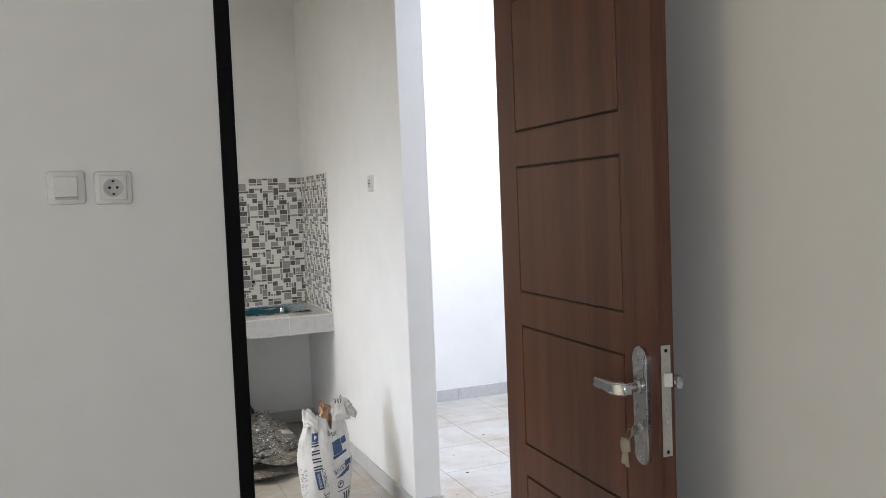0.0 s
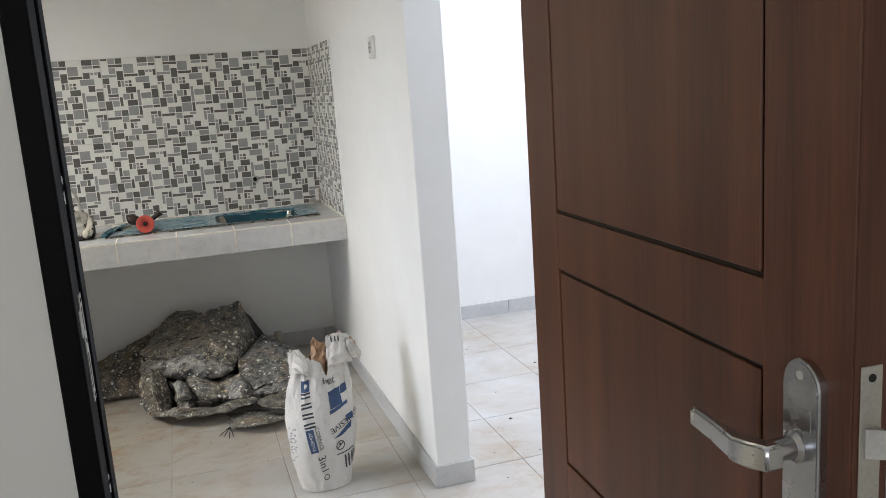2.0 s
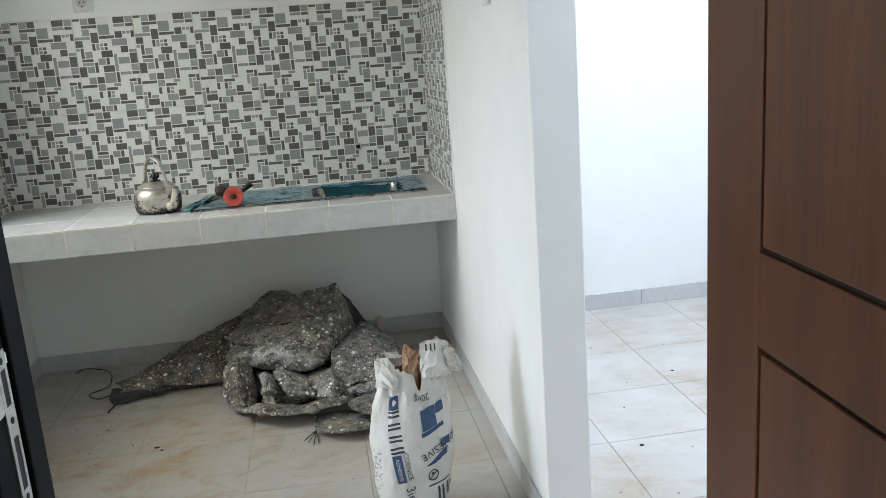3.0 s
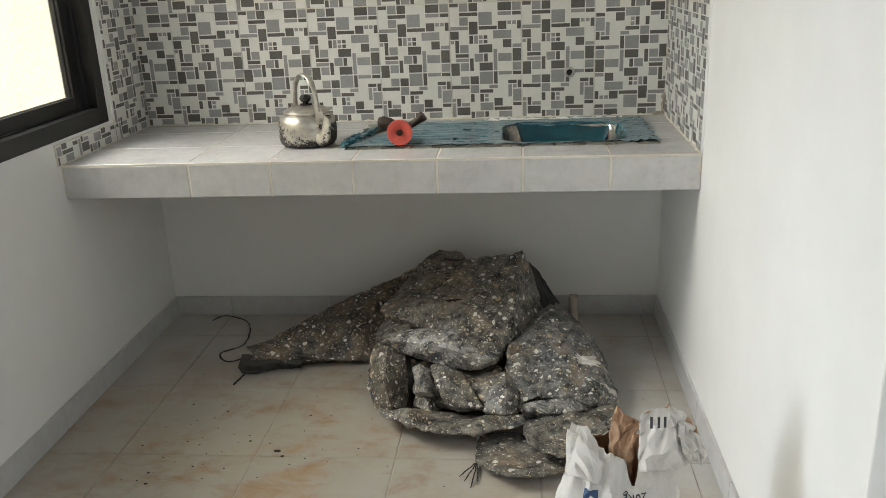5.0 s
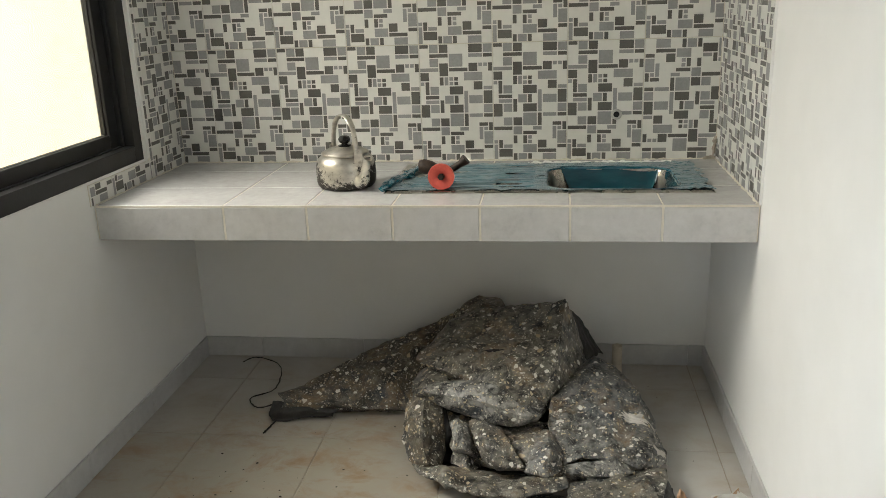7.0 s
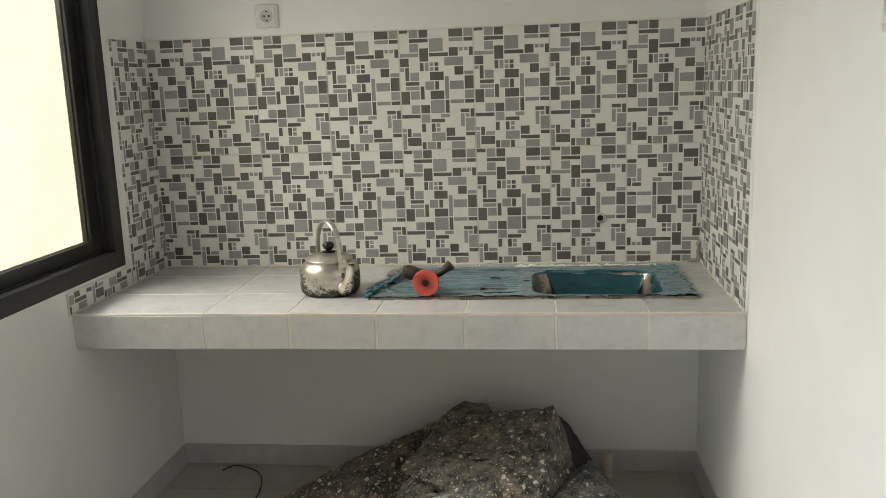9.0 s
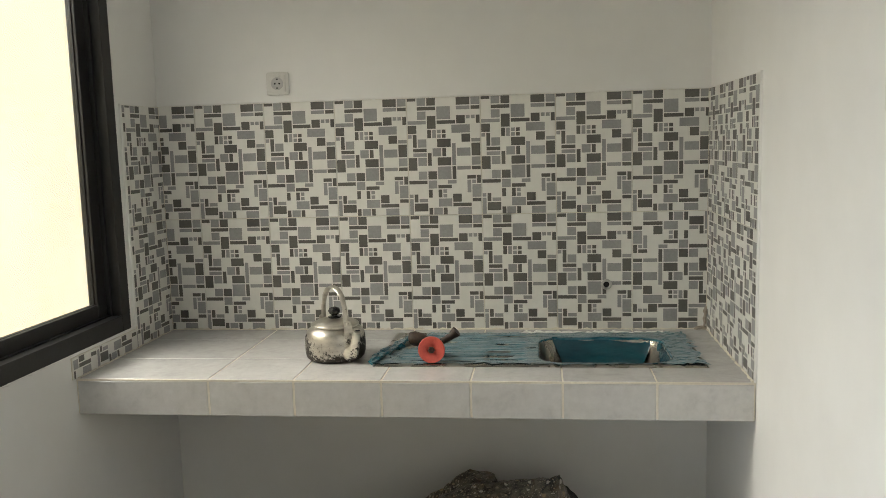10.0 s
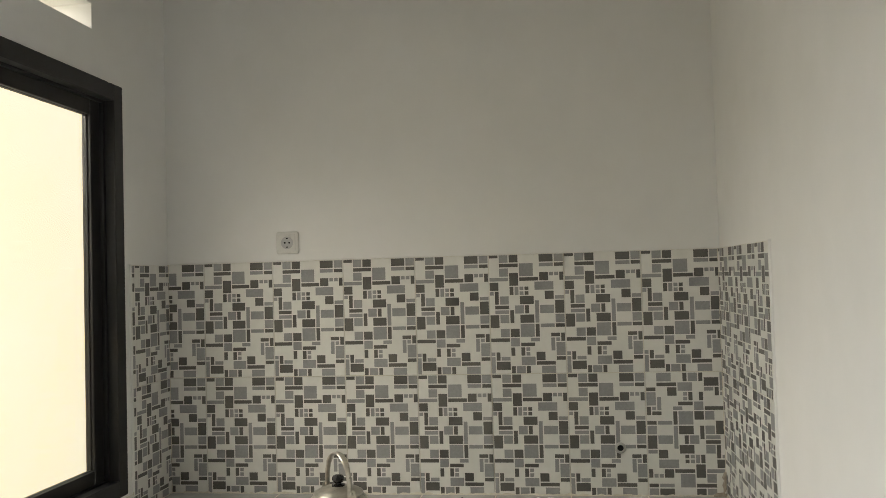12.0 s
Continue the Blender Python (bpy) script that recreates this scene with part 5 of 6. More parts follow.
# small folds that break up the belly
fold("hanging_fold", (((0.394, 4.800, 0.137), (0.437, 4.770, 0.147), (0.495, 4.770, 0.126)),
     ((0.420, 4.700, 0.133), (0.465, 4.670, 0.142), (0.532, 4.680, 0.126)),
     ((0.445, 4.660, 0.093), (0.487, 4.635, 0.093), (0.565, 4.645, 0.082)),
     ((0.463, 4.670, 0.064), (0.500, 4.660, 0.064), (0.572, 4.665, 0.060))), 10, 0.004, 51, "", M_TARP)
fold("crumpled_fold", (((0.336, 4.800, 0.128), (0.365, 4.790, 0.142), (0.394, 4.800, 0.122)),
     ((0.354, 4.755, 0.100), (0.387, 4.730, 0.126), (0.414, 4.750, 0.098)),
     ((0.349, 4.730, 0.073), (0.385, 4.700, 0.102), (0.426, 4.720, 0.066)),
     ((0.362, 4.750, 0.047), (0.392, 4.730, 0.063), (0.424, 4.740, 0.040))), 10, 0.004, 52, "", M_TARP_PALE)
fold("pinched_fold", (((0.586, 4.760, 0.123), (0.622, 4.750, 0.141), (0.659, 4.770, 0.101)),
     ((0.580, 4.680, 0.109), (0.628, 4.660, 0.133), (0.667, 4.690, 0.083)),
     ((0.565, 4.640, 0.074), (0.620, 4.620, 0.074), (0.659, 4.640, 0.071)),
     ((0.580, 4.660, 0.048), (0.628, 4.650, 0.045), (0.664, 4.660, 0.048))), 10, 0.004, 53, "", M_TARP_BLUE)
# shoulder on the drain pipe side, its lip tucked under
fold("shoulder_fold", (((0.688, 5.085, 0.151), (0.771, 5.145, 0.190), (0.826, 5.145, 0.160), (0.872, 5.125, 0.120), (0.903, 5.095, 0.084)),
     ((0.660, 4.985, 0.158), (0.757, 5.025, 0.184), (0.845, 5.025, 0.166), (0.906, 5.005, 0.118), (0.938, 4.965, 0.071)),
     ((0.627, 4.885, 0.152), (0.736, 4.895, 0.165), (0.837, 4.905, 0.147), (0.918, 4.895, 0.101), (0.950, 4.865, 0.057)),
     ((0.621, 4.805, 0.133), (0.725, 4.795, 0.127), (0.831, 4.805, 0.115), (0.922, 4.805, 0.081), (0.956, 4.795, 0.050)),
     ((0.642, 4.725, 0.098), (0.723, 4.715, 0.105), (0.818, 4.725, 0.099), (0.910, 4.735, 0.078), (0.956, 4.765, 0.043)),
     ((0.658, 4.685, 0.065), (0.717, 4.685, 0.093), (0.801, 4.690, 0.093), (0.872, 4.695, 0.069), (0.941, 4.745, 0.036)),
     ((0.671, 4.725, 0.035), (0.724, 4.725, 0.059), (0.804, 4.725, 0.061), (0.868, 4.725, 0.038), (0.928, 4.765, 0.010))), 12, 0.0045, 6, "blue-grey paint-filmed shoulder", M_TARP_BLUE)
fold("tucked_lip", (((0.668, 4.735, 0.025), (0.732, 4.730, 0.049), (0.821, 4.740, 0.050), (0.878, 4.750, 0.031)),
     ((0.658, 4.675, 0.071), (0.729, 4.665, 0.094), (0.811, 4.680, 0.092), (0.877, 4.710, 0.051)),
     ((0.664, 4.650, 0.065), (0.736, 4.635, 0.069), (0.816, 4.655, 0.067), (0.881, 4.700, 0.050)),
     ((0.683, 4.670, 0.028), (0.746, 4.660, 0.036), (0.825, 4.680, 0.038), (0.887, 4.710, 0.037))), 9, 0.003, 17, "", M_TARP_PALE)
# skirt below the shoulder, and its dark hem
fold("skirt_fold", (((0.699, 4.670, 0.028), (0.778, 4.680, 0.051), (0.856, 4.690, 0.053), (0.937, 4.720, 0.056)),
     ((0.682, 4.610, 0.058), (0.769, 4.590, 0.080), (0.852, 4.610, 0.071), (0.943, 4.670, 0.066)),
     ((0.678, 4.530, 0.069), (0.762, 4.500, 0.080), (0.850, 4.530, 0.064), (0.939, 4.605, 0.055)),
     ((0.694, 4.455, 0.078), (0.764, 4.420, 0.082), (0.843, 4.445, 0.074), (0.910, 4.505, 0.066)),
     ((0.722, 4.430, 0.075), (0.770, 4.400, 0.080), (0.836, 4.420, 0.077), (0.888, 4.470, 0.066))), 11, 0.006, 7, "")
fold("dark_hem", (((0.912, 4.630, 0.065), (0.940, 4.660, 0.056), (0.957, 4.670, 0.038)),
     ((0.905, 4.540, 0.069), (0.939, 4.580, 0.058), (0.954, 4.580, 0.045)),
     ((0.885, 4.450, 0.083), (0.919, 4.470, 0.078), (0.941, 4.500, 0.065))), 8, 0.003, 18, "black woven underside, or dark sheet shading the gaps", M_TARP_DARK)
# flap lying out on the floor
fold("floor_flap", (((0.554, 4.625, 0.007), (0.620, 4.635, 0.011), (0.683, 4.622, 0.007), (0.757, 4.545, 0.007), (0.821, 4.505, 0.010)),
     ((0.548, 4.555, 0.018), (0.606, 4.545, 0.021), (0.659, 4.545, 0.016), (0.747, 4.495, 0.019), (0.818, 4.475, 0.015)),
     ((0.546, 4.455, 0.027), (0.604, 4.475, 0.033), (0.666, 4.475, 0.029), (0.745, 4.445, 0.029), (0.809, 4.440, 0.026)),
     ((0.572, 4.420, 0.031), (0.623, 4.410, 0.034), (0.680, 4.410, 0.034), (0.743, 4.410, 0.033), (0.800, 4.420, 0.029)),
     ((0.609, 4.385, 0.034), (0.651, 4.365, 0.037), (0.693, 4.360, 0.040), (0.741, 4.370, 0.042), (0.784, 4.395, 0.036))), 10, 0.004, 8, "")

# pale splash dried on the shoulder, and a slit cut in the cap
def splash(name, target, cx, cy, w, h, seed, material, label, lift=0.004):
    """A ragged patch laid on the cloth from above."""
    tree = BVHTree.FromObject(bpy.data.objects[target], bpy.context.evaluated_depsgraph_get())
    off = Vector((0.5, 4.9, 0))
    bm, ring = bmesh.new(), []
    def on(x, y):
        hit = tree.ray_cast(Vector((x, y, 2)) - off, Vector((0, 0, -1)))[0]
        return (hit.z if hit else 0.02) + lift
    mid = bm.verts.new((cx - 0.5, cy - 4.9, on(cx, cy)))
    for k in range(36):
        a = 2 * math.pi * k / 36
        r = 0.62 + 0.75 * noise.noise(Vector((math.cos(a) * 2.2, math.sin(a) * 2.2, seed)))
        r = max(r, 0.15)
        line = []
        for f in (0.5, 1.0):
            x, y = cx + math.cos(a) * w * r * f, cy + math.sin(a) * h * r * f
            line.append(bm.verts.new((x - 0.5, y - 4.9, on(x, y) - 0.0025 * (f > 0.9))))
        ring.append(line)
    for k in range(36):
        a, b = ring[k], ring[(k + 1) % 36]
        bm.faces.new((mid, a[0], b[0]))
        bm.faces.new((a[0], a[1], b[1], b[0]))
    return part(name, bm, material, tarp, label)


bpy.context.view_layer.update()
M_SPLASH = varied("dried_cream_paint", (0.50, 0.47, 0.42), (0.66, 0.63, 0.58), 0.5, 30, 200)
splash("paint_splash", "shoulder_fold", 0.880, 4.870, 0.080, 0.032, 3, M_SPLASH, "cream dried paint splash")
splash("paint_splash", "shoulder_fold", 0.940, 4.780, 0.034, 0.018, 8, M_SPLASH, "cream dried paint splash")
splash("paint_splash", "shoulder_fold", 0.660, 4.80, 0.018, 0.012, 5, M_SPLASH, "cream dried paint splash")
splash("slit", "cap_flap", 0.451, 5.030, 0.040, 0.011, 6, M_HOLE, "dark slit in the cloth", 0.005)

# ---- strings ----
M_STRING = varied("black_twine", (0.010, 0.010, 0.010), (0.025, 0.023, 0.020), 0.85, 60, 400)


def string(name, label, points, r=0.0022):
    pts = []
    for i in range(len(points) - 1):
        p = [Vector(points[min(max(k, 0), len(points) - 1)]) for k in (i - 1, i, i + 1, i + 2)]
        pts += [spline(*p, s / 6) for s in range(6)]
    pts.append(Vector(points[-1]))
    rng = random.Random(len(points))
    bm = bmesh.new()
    tube(bm, [p + Vector((rng.uniform(-1, 1), rng.uniform(-1, 1), 0)) * 0.0012 for p in pts], [r * rng.uniform(0.7, 1.25) for _ in pts], 6)
    return tagged(part(name, bm, M_STRING), label, "string")


string("twine", "thin black twine curling over the floor tiles", [(-0.537, 5.431, 0.004), (-0.495, 5.459, 0.012), (-0.422, 5.446, 0.004), (-0.377, 5.394, 0.004), (-0.351, 5.319, 0.004),
       (-0.342, 5.209, 0.004), (-0.398, 5.152, 0.004), (-0.390, 5.108, 0.004), (-0.348, 5.076, 0.004), (-0.300, 5.099, 0.006), (-0.255, 5.05, 0.02)])
string("twine", "short frayed twine end at the tarpaulin corner", [(-0.235, 5.00, 0.02), (-0.262, 4.985, 0.006), (-0.270, 4.95, 0.004), (-0.278, 4.91, 0.004)], 0.0034)
for k, (dx, dy) in enumerate(((-0.030, -0.075), (-0.012, -0.105), (0.006, -0.09), (-0.045, -0.055))):
    string("frayed_thread", "frayed dark thread hanging from the tarpaulin hem", [(0.552, 4.47, 0.012), (0.552 + dx * 0.4, 4.47 + dy * 0.4, 0.010), (0.552 + dx, 4.47 + dy, 0.004)], 0.0016)


# ---- the paper sack ----
def paper_mat(name, a, b):
    m, t, p = nodes_of(name)
    v = place(t, (1, 1, 1), False)
    base = ramp(t, noise_of(t, v, 9, 6, 0.6), [(0.3, a), (0.7, b)])
    dirt = ramp(t, noise_of(t, v, 22, 6, 0.7), [(0.60, grey(0)), (0.74, grey(0.45))])
    t.links.new(mix(t, dirt, base, (0.40, 0.36, 0.29)), p.inputs["Base Color"])
    p.inputs["Roughness"].default_value = 0.6
    vo = add(t, "ShaderNodeTexVoronoi", Scale=24.0)
    vo.feature = "DISTANCE_TO_EDGE"
    t.links.new(place(t, (1, 1, 0.7), False), vo.inputs["Vector"])
    bump(t, p, mix(t, 0.4, vo.outputs["Distance"], noise_of(t, v, 60, 4)), 0.6, 0.008)
    return m


M_PAPER = paper_mat("white_kraft_paper", (0.53, 0.50, 0.45), (0.64, 0.615, 0.565))
M_KRAFT = paper_mat("brown_kraft_lining", (0.34, 0.20, 0.11), (0.46, 0.29, 0.17))
M_INK = varied("dark_navy_ink", (0.018, 0.020, 0.030), (0.045, 0.048, 0.060), 0.55, 50, 250)
M_BLUE = varied("blue_printing_ink", (0.020, 0.050, 0.120), (0.040, 0.080, 0.170), 0.5, 40, 250)
BAG = Vector((0.838, 3.825, 0))
TURN = radians(9)
BAG_H = 0.425


def bag_point(u, z, out=0.0):
    """A place on the sack: u metres round from the middle of its front, z up; out: metres off the paper."""
    f = min(max(z / BAG_H, 0), 1.2)
    half, deep = 0.118, 0.092
    swell = 1.0 - 1.30 * (min(f, 1.0) - 0.48) ** 2
    half, deep = half * swell, deep * (swell - 0.22 * f * f)
    a = -math.pi / 2 + u / 0.108
    c, s = math.cos(a), math.sin(a)
    k = (abs(c) ** 2.7 + abs(s) ** 2.7) ** (-1 / 2.7)
    p = Vector((half * c * k, deep * s * k, z))
    q = Vector((math.cos(a) * 0.12, math.sin(a) * 0.12, z))
    w = 0.010 * crease(Vector((q.x, q.y, q.z * 0.55)), 9, 2) + 0.006 * crease(Vector((q.x, q.y, q.z * 0.4)), 22, 4) + 0.0028 * crease(q, 44, 7)
    w *= 0.5 + 0.8 * f
    nrm = Vector((c / half, s / deep, 0)).normalized()
    p += nrm * (w + out)
    x, y = p.x * math.cos(TURN) - p.y * math.sin(TURN), p.x * math.sin(TURN) + p.y * math.cos(TURN)
    return Vector((x + 0.03 * f * f, y + 0.085 * f, z))


def bag_top(u):
    """The torn mouth: a high corner on one side, a shoulder on the other, a rip between."""
    s = u / 0.34
    h = 0.405 + 0.035 * math.exp(-((s - 0.20) / 0.13) ** 2) + 0.018 * math.exp(-((s + 0.21) / 0.10) ** 2)
    h -= 0.055 * math.exp(-((s - 0.025) / 0.035) ** 2)
    return h + 0.008 * noise.noise(Vector((s * 26, 1, 4)))


sack = thing("paper_sack", "crumpled white paper adhesive sack torn open at the top", "sack", Matrix.Translation(BAG) @ Matrix.Diagonal((1, 1, 1.05, 1)))
bm = bmesh.new()
N, K = 120, 54
grid = [[bm.verts.new(bag_point(0.6786 * (i / N - 0.5), bag_top(0.6786 * (i / N - 0.5)) * (k / K))) for i in range(N)] for k in range(K + 1)]
for k in range(K):
    for i in range(N):
        bm.faces.new((grid[k][i], grid[k][(i + 1) % N], grid[k + 1][(i + 1) % N], grid[k + 1][i]))
bm.faces.new(grid[0][::-1])
for v in grid[0]:
    v.co.z = 0.002
shell = part("sack_wall", bm, [M_PAPER, M_KRAFT], sack, "white paper outside, brown lining")
m = shell.modifiers.new("thickness", "SOLIDIFY")
m.thickness, m.offset, m.material_offset = 0.0016, -1, 1
smooth(shell, 22)


def paper_flap(name, cage, seed, material, label):
    bm = draped(cage, 4, 0.008, seed, -1, True)
    ob = part(name, bm, [material, M_KRAFT], sack, label)
    mod = ob.modifiers.new("thickness", "SOLIDIFY")
    mod.thickness, mod.offset, mod.material_offset = 0.0014, -1, 1
    return smooth(ob, 22)


# the folded-over corner, the torn shoulder and the brown inner ply
paper_flap("folded_corner", (((0.045, 0.010, 0.395), (0.095, 0.010, 0.398), (0.145, 0.045, 0.385)),
                             ((0.050, 0.035, 0.445), (0.100, 0.040, 0.468), (0.150, 0.070, 0.440)),
                             ((0.052, 0.062, 0.482), (0.105, 0.085, 0.495), (0.158, 0.085, 0.452)),
                             ((0.075, 0.095, 0.470), (0.122, 0.105, 0.466), (0.162, 0.085, 0.425))), 21, M_PAPER, "white folded paper corner")
paper_flap("folded_corner", (((0.120, 0.070, 0.462), (0.148, 0.072, 0.450), (0.166, 0.068, 0.430)),
                             ((0.125, 0.040, 0.432), (0.150, 0.045, 0.420), (0.170, 0.052, 0.402)),
                             ((0.128, 0.045, 0.402), (0.148, 0.048, 0.396), (0.164, 0.058, 0.386))), 22, M_PAPER, "white drooping paper fold").data.materials[1] = M_PAPER
paper_flap("torn_shoulder", (((-0.085, 0.015, 0.385), (-0.045, 0.000, 0.385), (-0.010, 0.005, 0.360)),
                             ((-0.085, 0.045, 0.425), (-0.045, 0.030, 0.432), (-0.010, 0.030, 0.400)),
                             ((-0.070, 0.085, 0.452), (-0.040, 0.070, 0.448), (-0.012, 0.060, 0.412))), 23, M_PAPER, "white torn paper shoulder")
paper_flap("inner_ply", (((0.005, 0.045, 0.350), (0.022, 0.040, 0.345), (0.042, 0.045, 0.355)),
                         ((0.000, 0.072, 0.405), (0.020, 0.055, 0.400), (0.044, 0.062, 0.415)),
                         ((0.004, 0.092, 0.445), (0.024, 0.082, 0.425), (0.052, 0.080, 0.455)),
                         ((0.014, 0.098, 0.476), (0.028, 0.092, 0.462), (0.060, 0.088, 0.452))), 24, M_KRAFT, "brown inner paper ply")


bm = bmesh.new()
for a, b in ((0.16, 0.21), (0.30, 0.35), (0.42, 0.47)):
    low, high = (Vector((0.051, 0.030, 0.458)), Vector((0.148, 0.058, 0.452))), (Vector((0.053, 0.050, 0.486)), Vector((0.150, 0.074, 0.474)))
    lift = Vector((0, -0.004, 0.004))
    bm.faces.new([bm.verts.new(low[0].lerp(low[1], s) * (1 - k) + high[0].lerp(high[1], s) * k + lift) for s, k in ((a, 0.2), (b, 0.2), (b, 0.8), (a, 0.8))])
part("brand_mark", bm, M_INK, sack, "dark bars of the brand mark")


def printed(name, bm, material, u, z, label="", turn=0.0, out=0.0026):
    """Lays flat print (x across, y up, metres) on the sack round the place u, z, turned by degrees."""
    for _ in range(2):
        long = [e for e in bm.edges if e.calc_length() > 0.006]
        if long:
            bmesh.ops.subdivide_edges(bm, edges=long, cuts=2)
    bmesh.ops.triangulate(bm, faces=[f for f in bm.faces if len(f.verts) > 4])
    c, s = math.cos(radians(turn)), math.sin(radians(turn))
    for v in bm.verts:
        x, y = v.co.x, v.co.y
        v.co = bag_point(u + x * c - y * s, z + x * s + y * c, out)
    return part(name, bm, material, sack, label)


def letters(text, size):
    curve = bpy.data.curves.new("letters", "FONT")
    curve.body, curve.size, curve.align_x, curve.align_y = text, size, "CENTER", "CENTER"
    curve.resolution_u = 3
    ob = bpy.data.objects.new("letters", curve)
    scene.collection.objects.link(ob)
    me = bpy.data.meshes.new_from_object(ob.evaluated_get(bpy.context.evaluated_depsgraph_get()))
    bpy.data.objects.remove(ob)
    bm = bmesh.new()
    bm.from_mesh(me)
    bpy.data.meshes.remove(me)
    return bm


def patches(*rects):
    """Flat rectangles (x, y, width, height) for print."""
    bm = bmesh.new()
    for x, y, w, h in rects:
        bm.faces.new([bm.verts.new(p) for p in ((x - w / 2, y - h / 2, 0), (x + w / 2, y - h / 2, 0), (x + w / 2, y + h / 2, 0), (x - w / 2, y + h / 2, 0))])
    return bm


def quads(*shapes):
    bm = bmesh.new()
    for s in shapes:
        bm.faces.new([bm.verts.new((x, y, 0)) for x, y in s])
    return bm


def hoop(r, w, n=24):
    bm = bmesh.new()
    a = [bm.verts.new((r * math.cos(2 * math.pi * i / n), r * math.sin(2 * math.pi * i / n), 0)) for i in range(n)]
    b = [bm.verts.new(((r - w) * math.cos(2 * math.pi * i / n), (r - w) * math.sin(2 * math.pi * i / n), 0)) for i in range(n)]
    for i in range(n):
        bm.faces.new((a[i], a[(i + 1) % n], b[(i + 1) % n], b[i]))
    return bm


U1, LEAN_ = -0.062, -81
printed("logo_block", patches((0, 0, 0.032, 0.034)), M_BLUE, U1 - 0.012, 0.340, "blue logo block", 8)
printed("brand_mark", patches(*[(x + s * 0.0055, 0.0, 0.0055, 0.034) for x in (-0.045, -0.015, 0.015, 0.045) for s in (-1, 1)]),
        M_INK, U1 - 0.002, 0.268, "dark bars of the brand mark", LEAN_)
printed("print", letters("CORNICE", 0.0175), M_INK, U1 + 0.029, 0.180, "dark printed word", LEAN_)
printed("print_panel", patches((0, 0, 0.074, 0.023)), M_BLUE, U1 + 0.008, 0.174, "blue word panel", LEAN_)
ob = printed("print", letters("ADHESIVE", 0.0135), M_PAPER, U1 + 0.008, 0.174, "white printed word", LEAN_, 0.0052)
printed("print", letters("3in1", 0.034), M_INK, U1 + 0.035, 0.096, "dark printed words", LEAN_)
printed("print_ring", hoop(0.0105, 0.003), M_INK, U1 + 0.042, 0.052, "dark printed ring")
printed("print", letters("20kg", 0.024), M_INK, 0.012, 0.345, "dark printed weight, upside down", 186)
printed("print_block", quads(((0.0, 0.062), (0.042, 0.072), (0.045, 0.020), (0.005, 0.008)), ((0.044, 0.075), (0.070, 0.082), (0.070, 0.056), (0.044, 0.048)),
                             ((0.002, 0.004), (0.062, 0.026), (0.062, 0.016), (0.002, -0.008)), ((0.010, -0.085), (0.070, -0.040), (0.070, -0.062), (0.034, -0.080)),
                             ((0.050, -0.020), (0.075, -0.012), (0.075, -0.034), (0.050, -0.040))), M_BLUE, 0.004, 0.252, "blue printed blocks")
printed("print", letters("ADHESIVE", 0.027), M_INK, 0.060, 0.216, "dark printed word, upside down", 205)
printed("print_ring", hoop(0.0155, 0.0035), M_INK, 0.034, 0.142, "dark printed ring")
printed("print_ring", patches((0, 0, 0.022, 0.0035), (0.002, 0.004, 0.006, 0.008)), M_INK, 0.034, 0.142, "", 40)
printed("print_line", patches((0, 0, 0.075, 0.0035)), M_INK, 0.056, 0.118, "small illegible line", 6)
printed("brand_mark", patches(*[(x + s * 0.0065, 0.0, 0.0065, 0.042) for x in (-0.050, -0.020, 0.010) for s in (-1, 1)]), M_INK, 0.068, 0.088, "dark bars of the brand mark", 186)
rng = random.Random(11)
printed("print_drawing", patches(*[(rng.uniform(-0.020, 0.020), rng.uniform(-0.055, 0.055), rng.uniform(0.003, 0.014), rng.uniform(0.002, 0.005)) for _ in range(46)]),
        varied("grey_print", (0.22, 0.22, 0.23), (0.34, 0.34, 0.35), 0.6, 50, 300), -0.128, 0.160, "grey printed drawing")

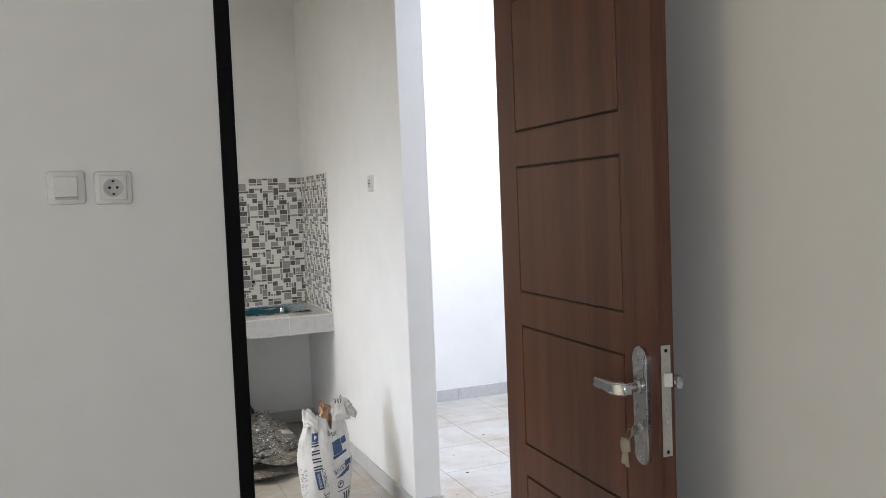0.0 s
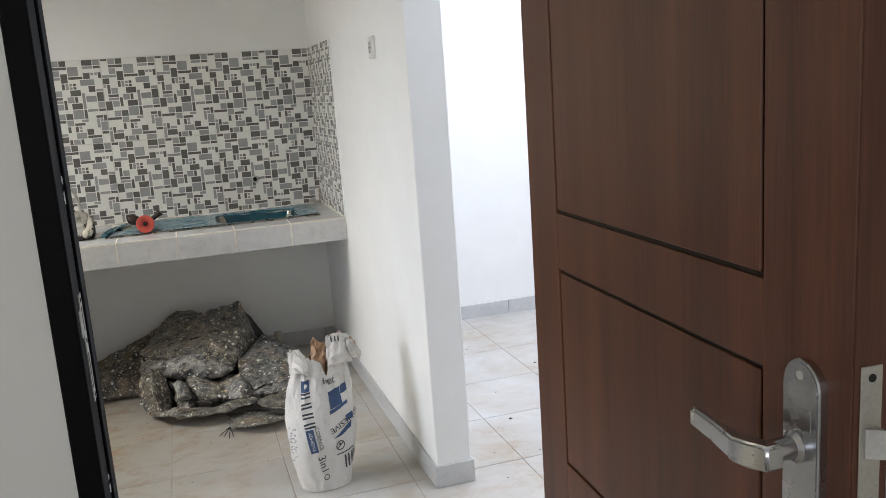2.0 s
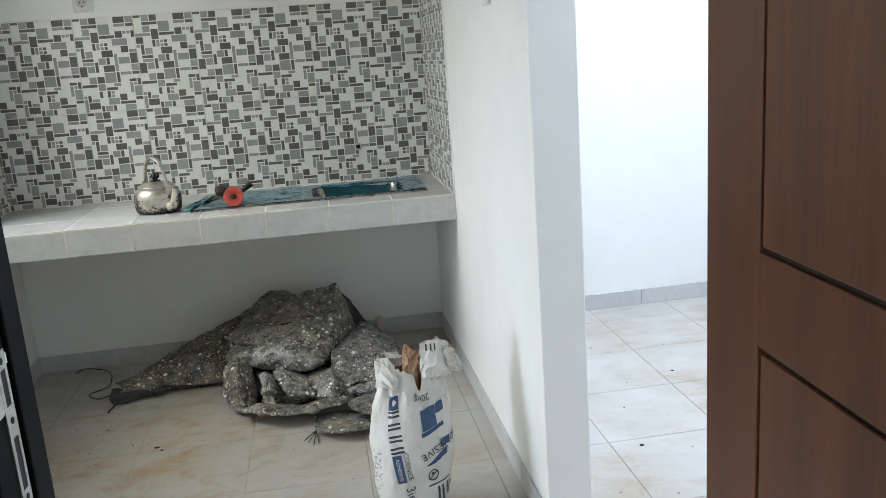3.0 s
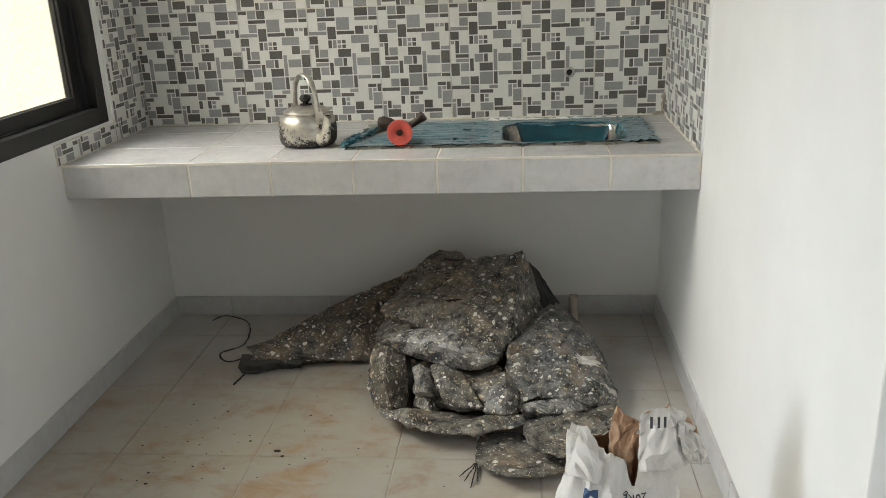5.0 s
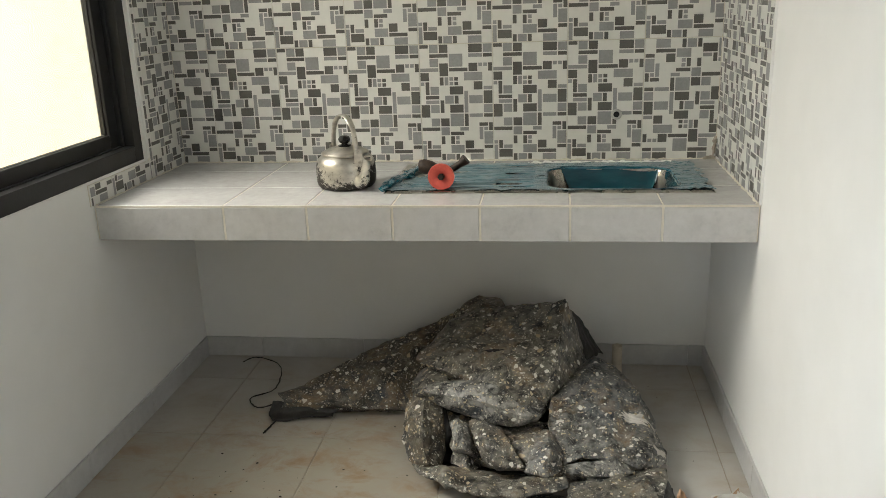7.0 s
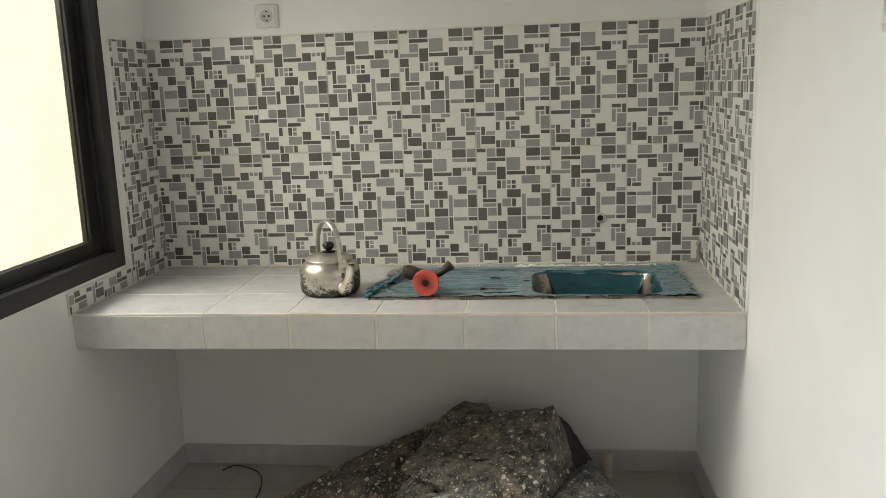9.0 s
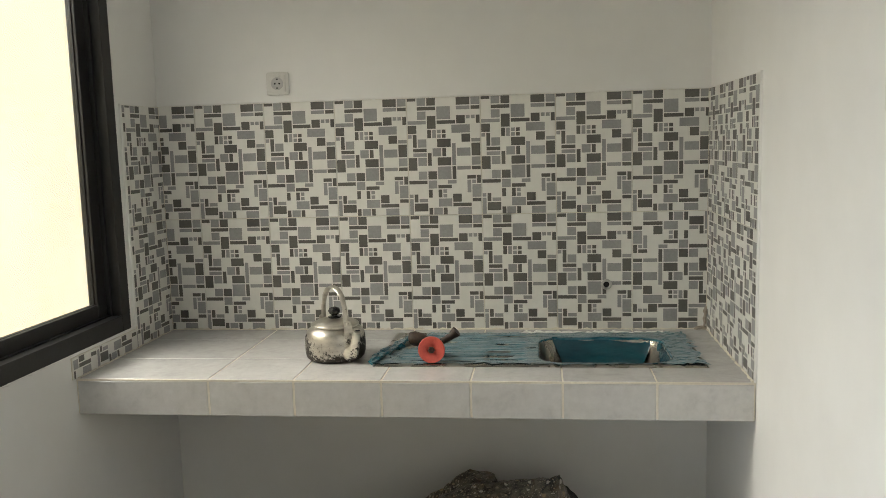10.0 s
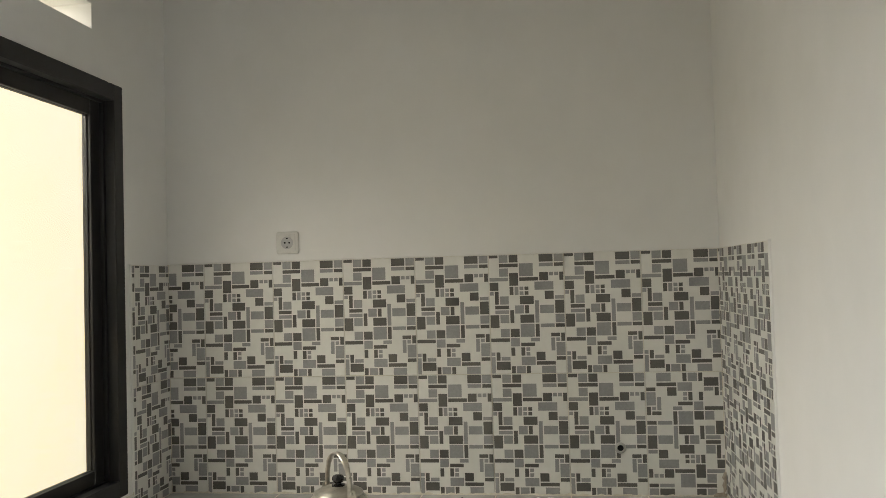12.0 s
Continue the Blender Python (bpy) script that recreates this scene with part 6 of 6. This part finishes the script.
# ---- crumbs on the floor ----
M_CRUMB = varied("dark_dirt_crumbs", (0.012, 0.009, 0.007), (0.05, 0.035, 0.022), 0.9, 60, 300)
rng = random.Random(21)
bm = bmesh.new()
spots = [(-0.115, 4.576, 4), (-0.020, 4.525, 7), (0.001, 4.499, 5), (-0.318, 4.687, 3), (-0.366, 4.785, 3), (-0.239, 4.741, 4), (-0.238, 4.443, 4), (-0.146, 4.436, 3), (-0.352, 4.409, 4), (-0.337, 4.359, 4),
         (1.62, 4.05, 8), (1.98, 4.62, 5), (1.75, 3.5, 5)]
spots += [(rng.gauss(-0.15, 0.22), rng.gauss(4.55, 0.22), rng.uniform(1.0, 2.6)) for _ in range(70)]
spots += [(rng.uniform(0.1, 1.15), rng.uniform(3.2, 5.4), rng.uniform(0.8, 2.4)) for _ in range(50)]
spots += [(rng.uniform(1.4, 3.2), rng.uniform(2.6, 5.4), rng.uniform(1.0, 4.0)) for _ in range(60)]
for x, y, r in spots:
    if not (XL + 0.02 < x < RX and y < YB - 0.02) or (XR - 0.02 < x < PX + 0.02 and y > PY - 0.02):
        continue
    r *= 0.001
    made = bmesh.ops.create_icosphere(bm, subdivisions=1, radius=r, matrix=Matrix.Translation((x, y, r * 0.3)) @ pose(0, 0, 0, 0, 0, rng.uniform(0, 360)))
    kx, kz = rng.uniform(0.7, 1.9), rng.uniform(0.35, 0.7)
    for v in made["verts"]:
        v.co = Vector((x + (v.co.x - x) * kx, v.co.y, max(0.0003, v.co.z * kz))) + Vector((rng.uniform(-1, 1), rng.uniform(-1, 1), 0)) * r * 0.25
tagged(part("floor_dirt", bm, M_CRUMB), "scattered dark crumbs of dirt on the floor tiles", "dirt", kind="stuff")

# ---- floor tiles, laid on one grid through all rooms ----
def floor_tile_mesh(w, h):
    bm = boxes((-w / 2, w / 2, -h / 2, h / 2, -0.008, 0.0))
    bmesh.ops.bevel(bm, geom=[e for e in bm.edges if e.verts[0].co.z > -0.001 and e.verts[1].co.z > -0.001], offset=0.0012, segments=1, affect="EDGES")
    me = bpy.data.meshes.new("floor_tile")
    bm.to_mesh(me)
    bm.free()
    me.materials.append(M_FLOOR)
    return me


tile_mesh = floor_tile_mesh(0.3965, 0.3965)
floor = bpy.data.objects["floor"]
rng = random.Random(4)
for i in range(-7, 9):
    for j in range(-18, 3):
        x, y = -0.077 + 0.4 * i + 0.2, 4.50 + 0.4 * j + 0.2
        if x < -0.95 and y > 2.75 or x > 1.5 and y < 1.7:
            continue
        ob = new("floor_tile", tile_mesh)
        ob.parent = floor
        ob.location = (x, y, rng.uniform(-0.0004, 0.0))
        ob.rotation_euler = (0, 0, radians(rng.uniform(-0.12, 0.12)))
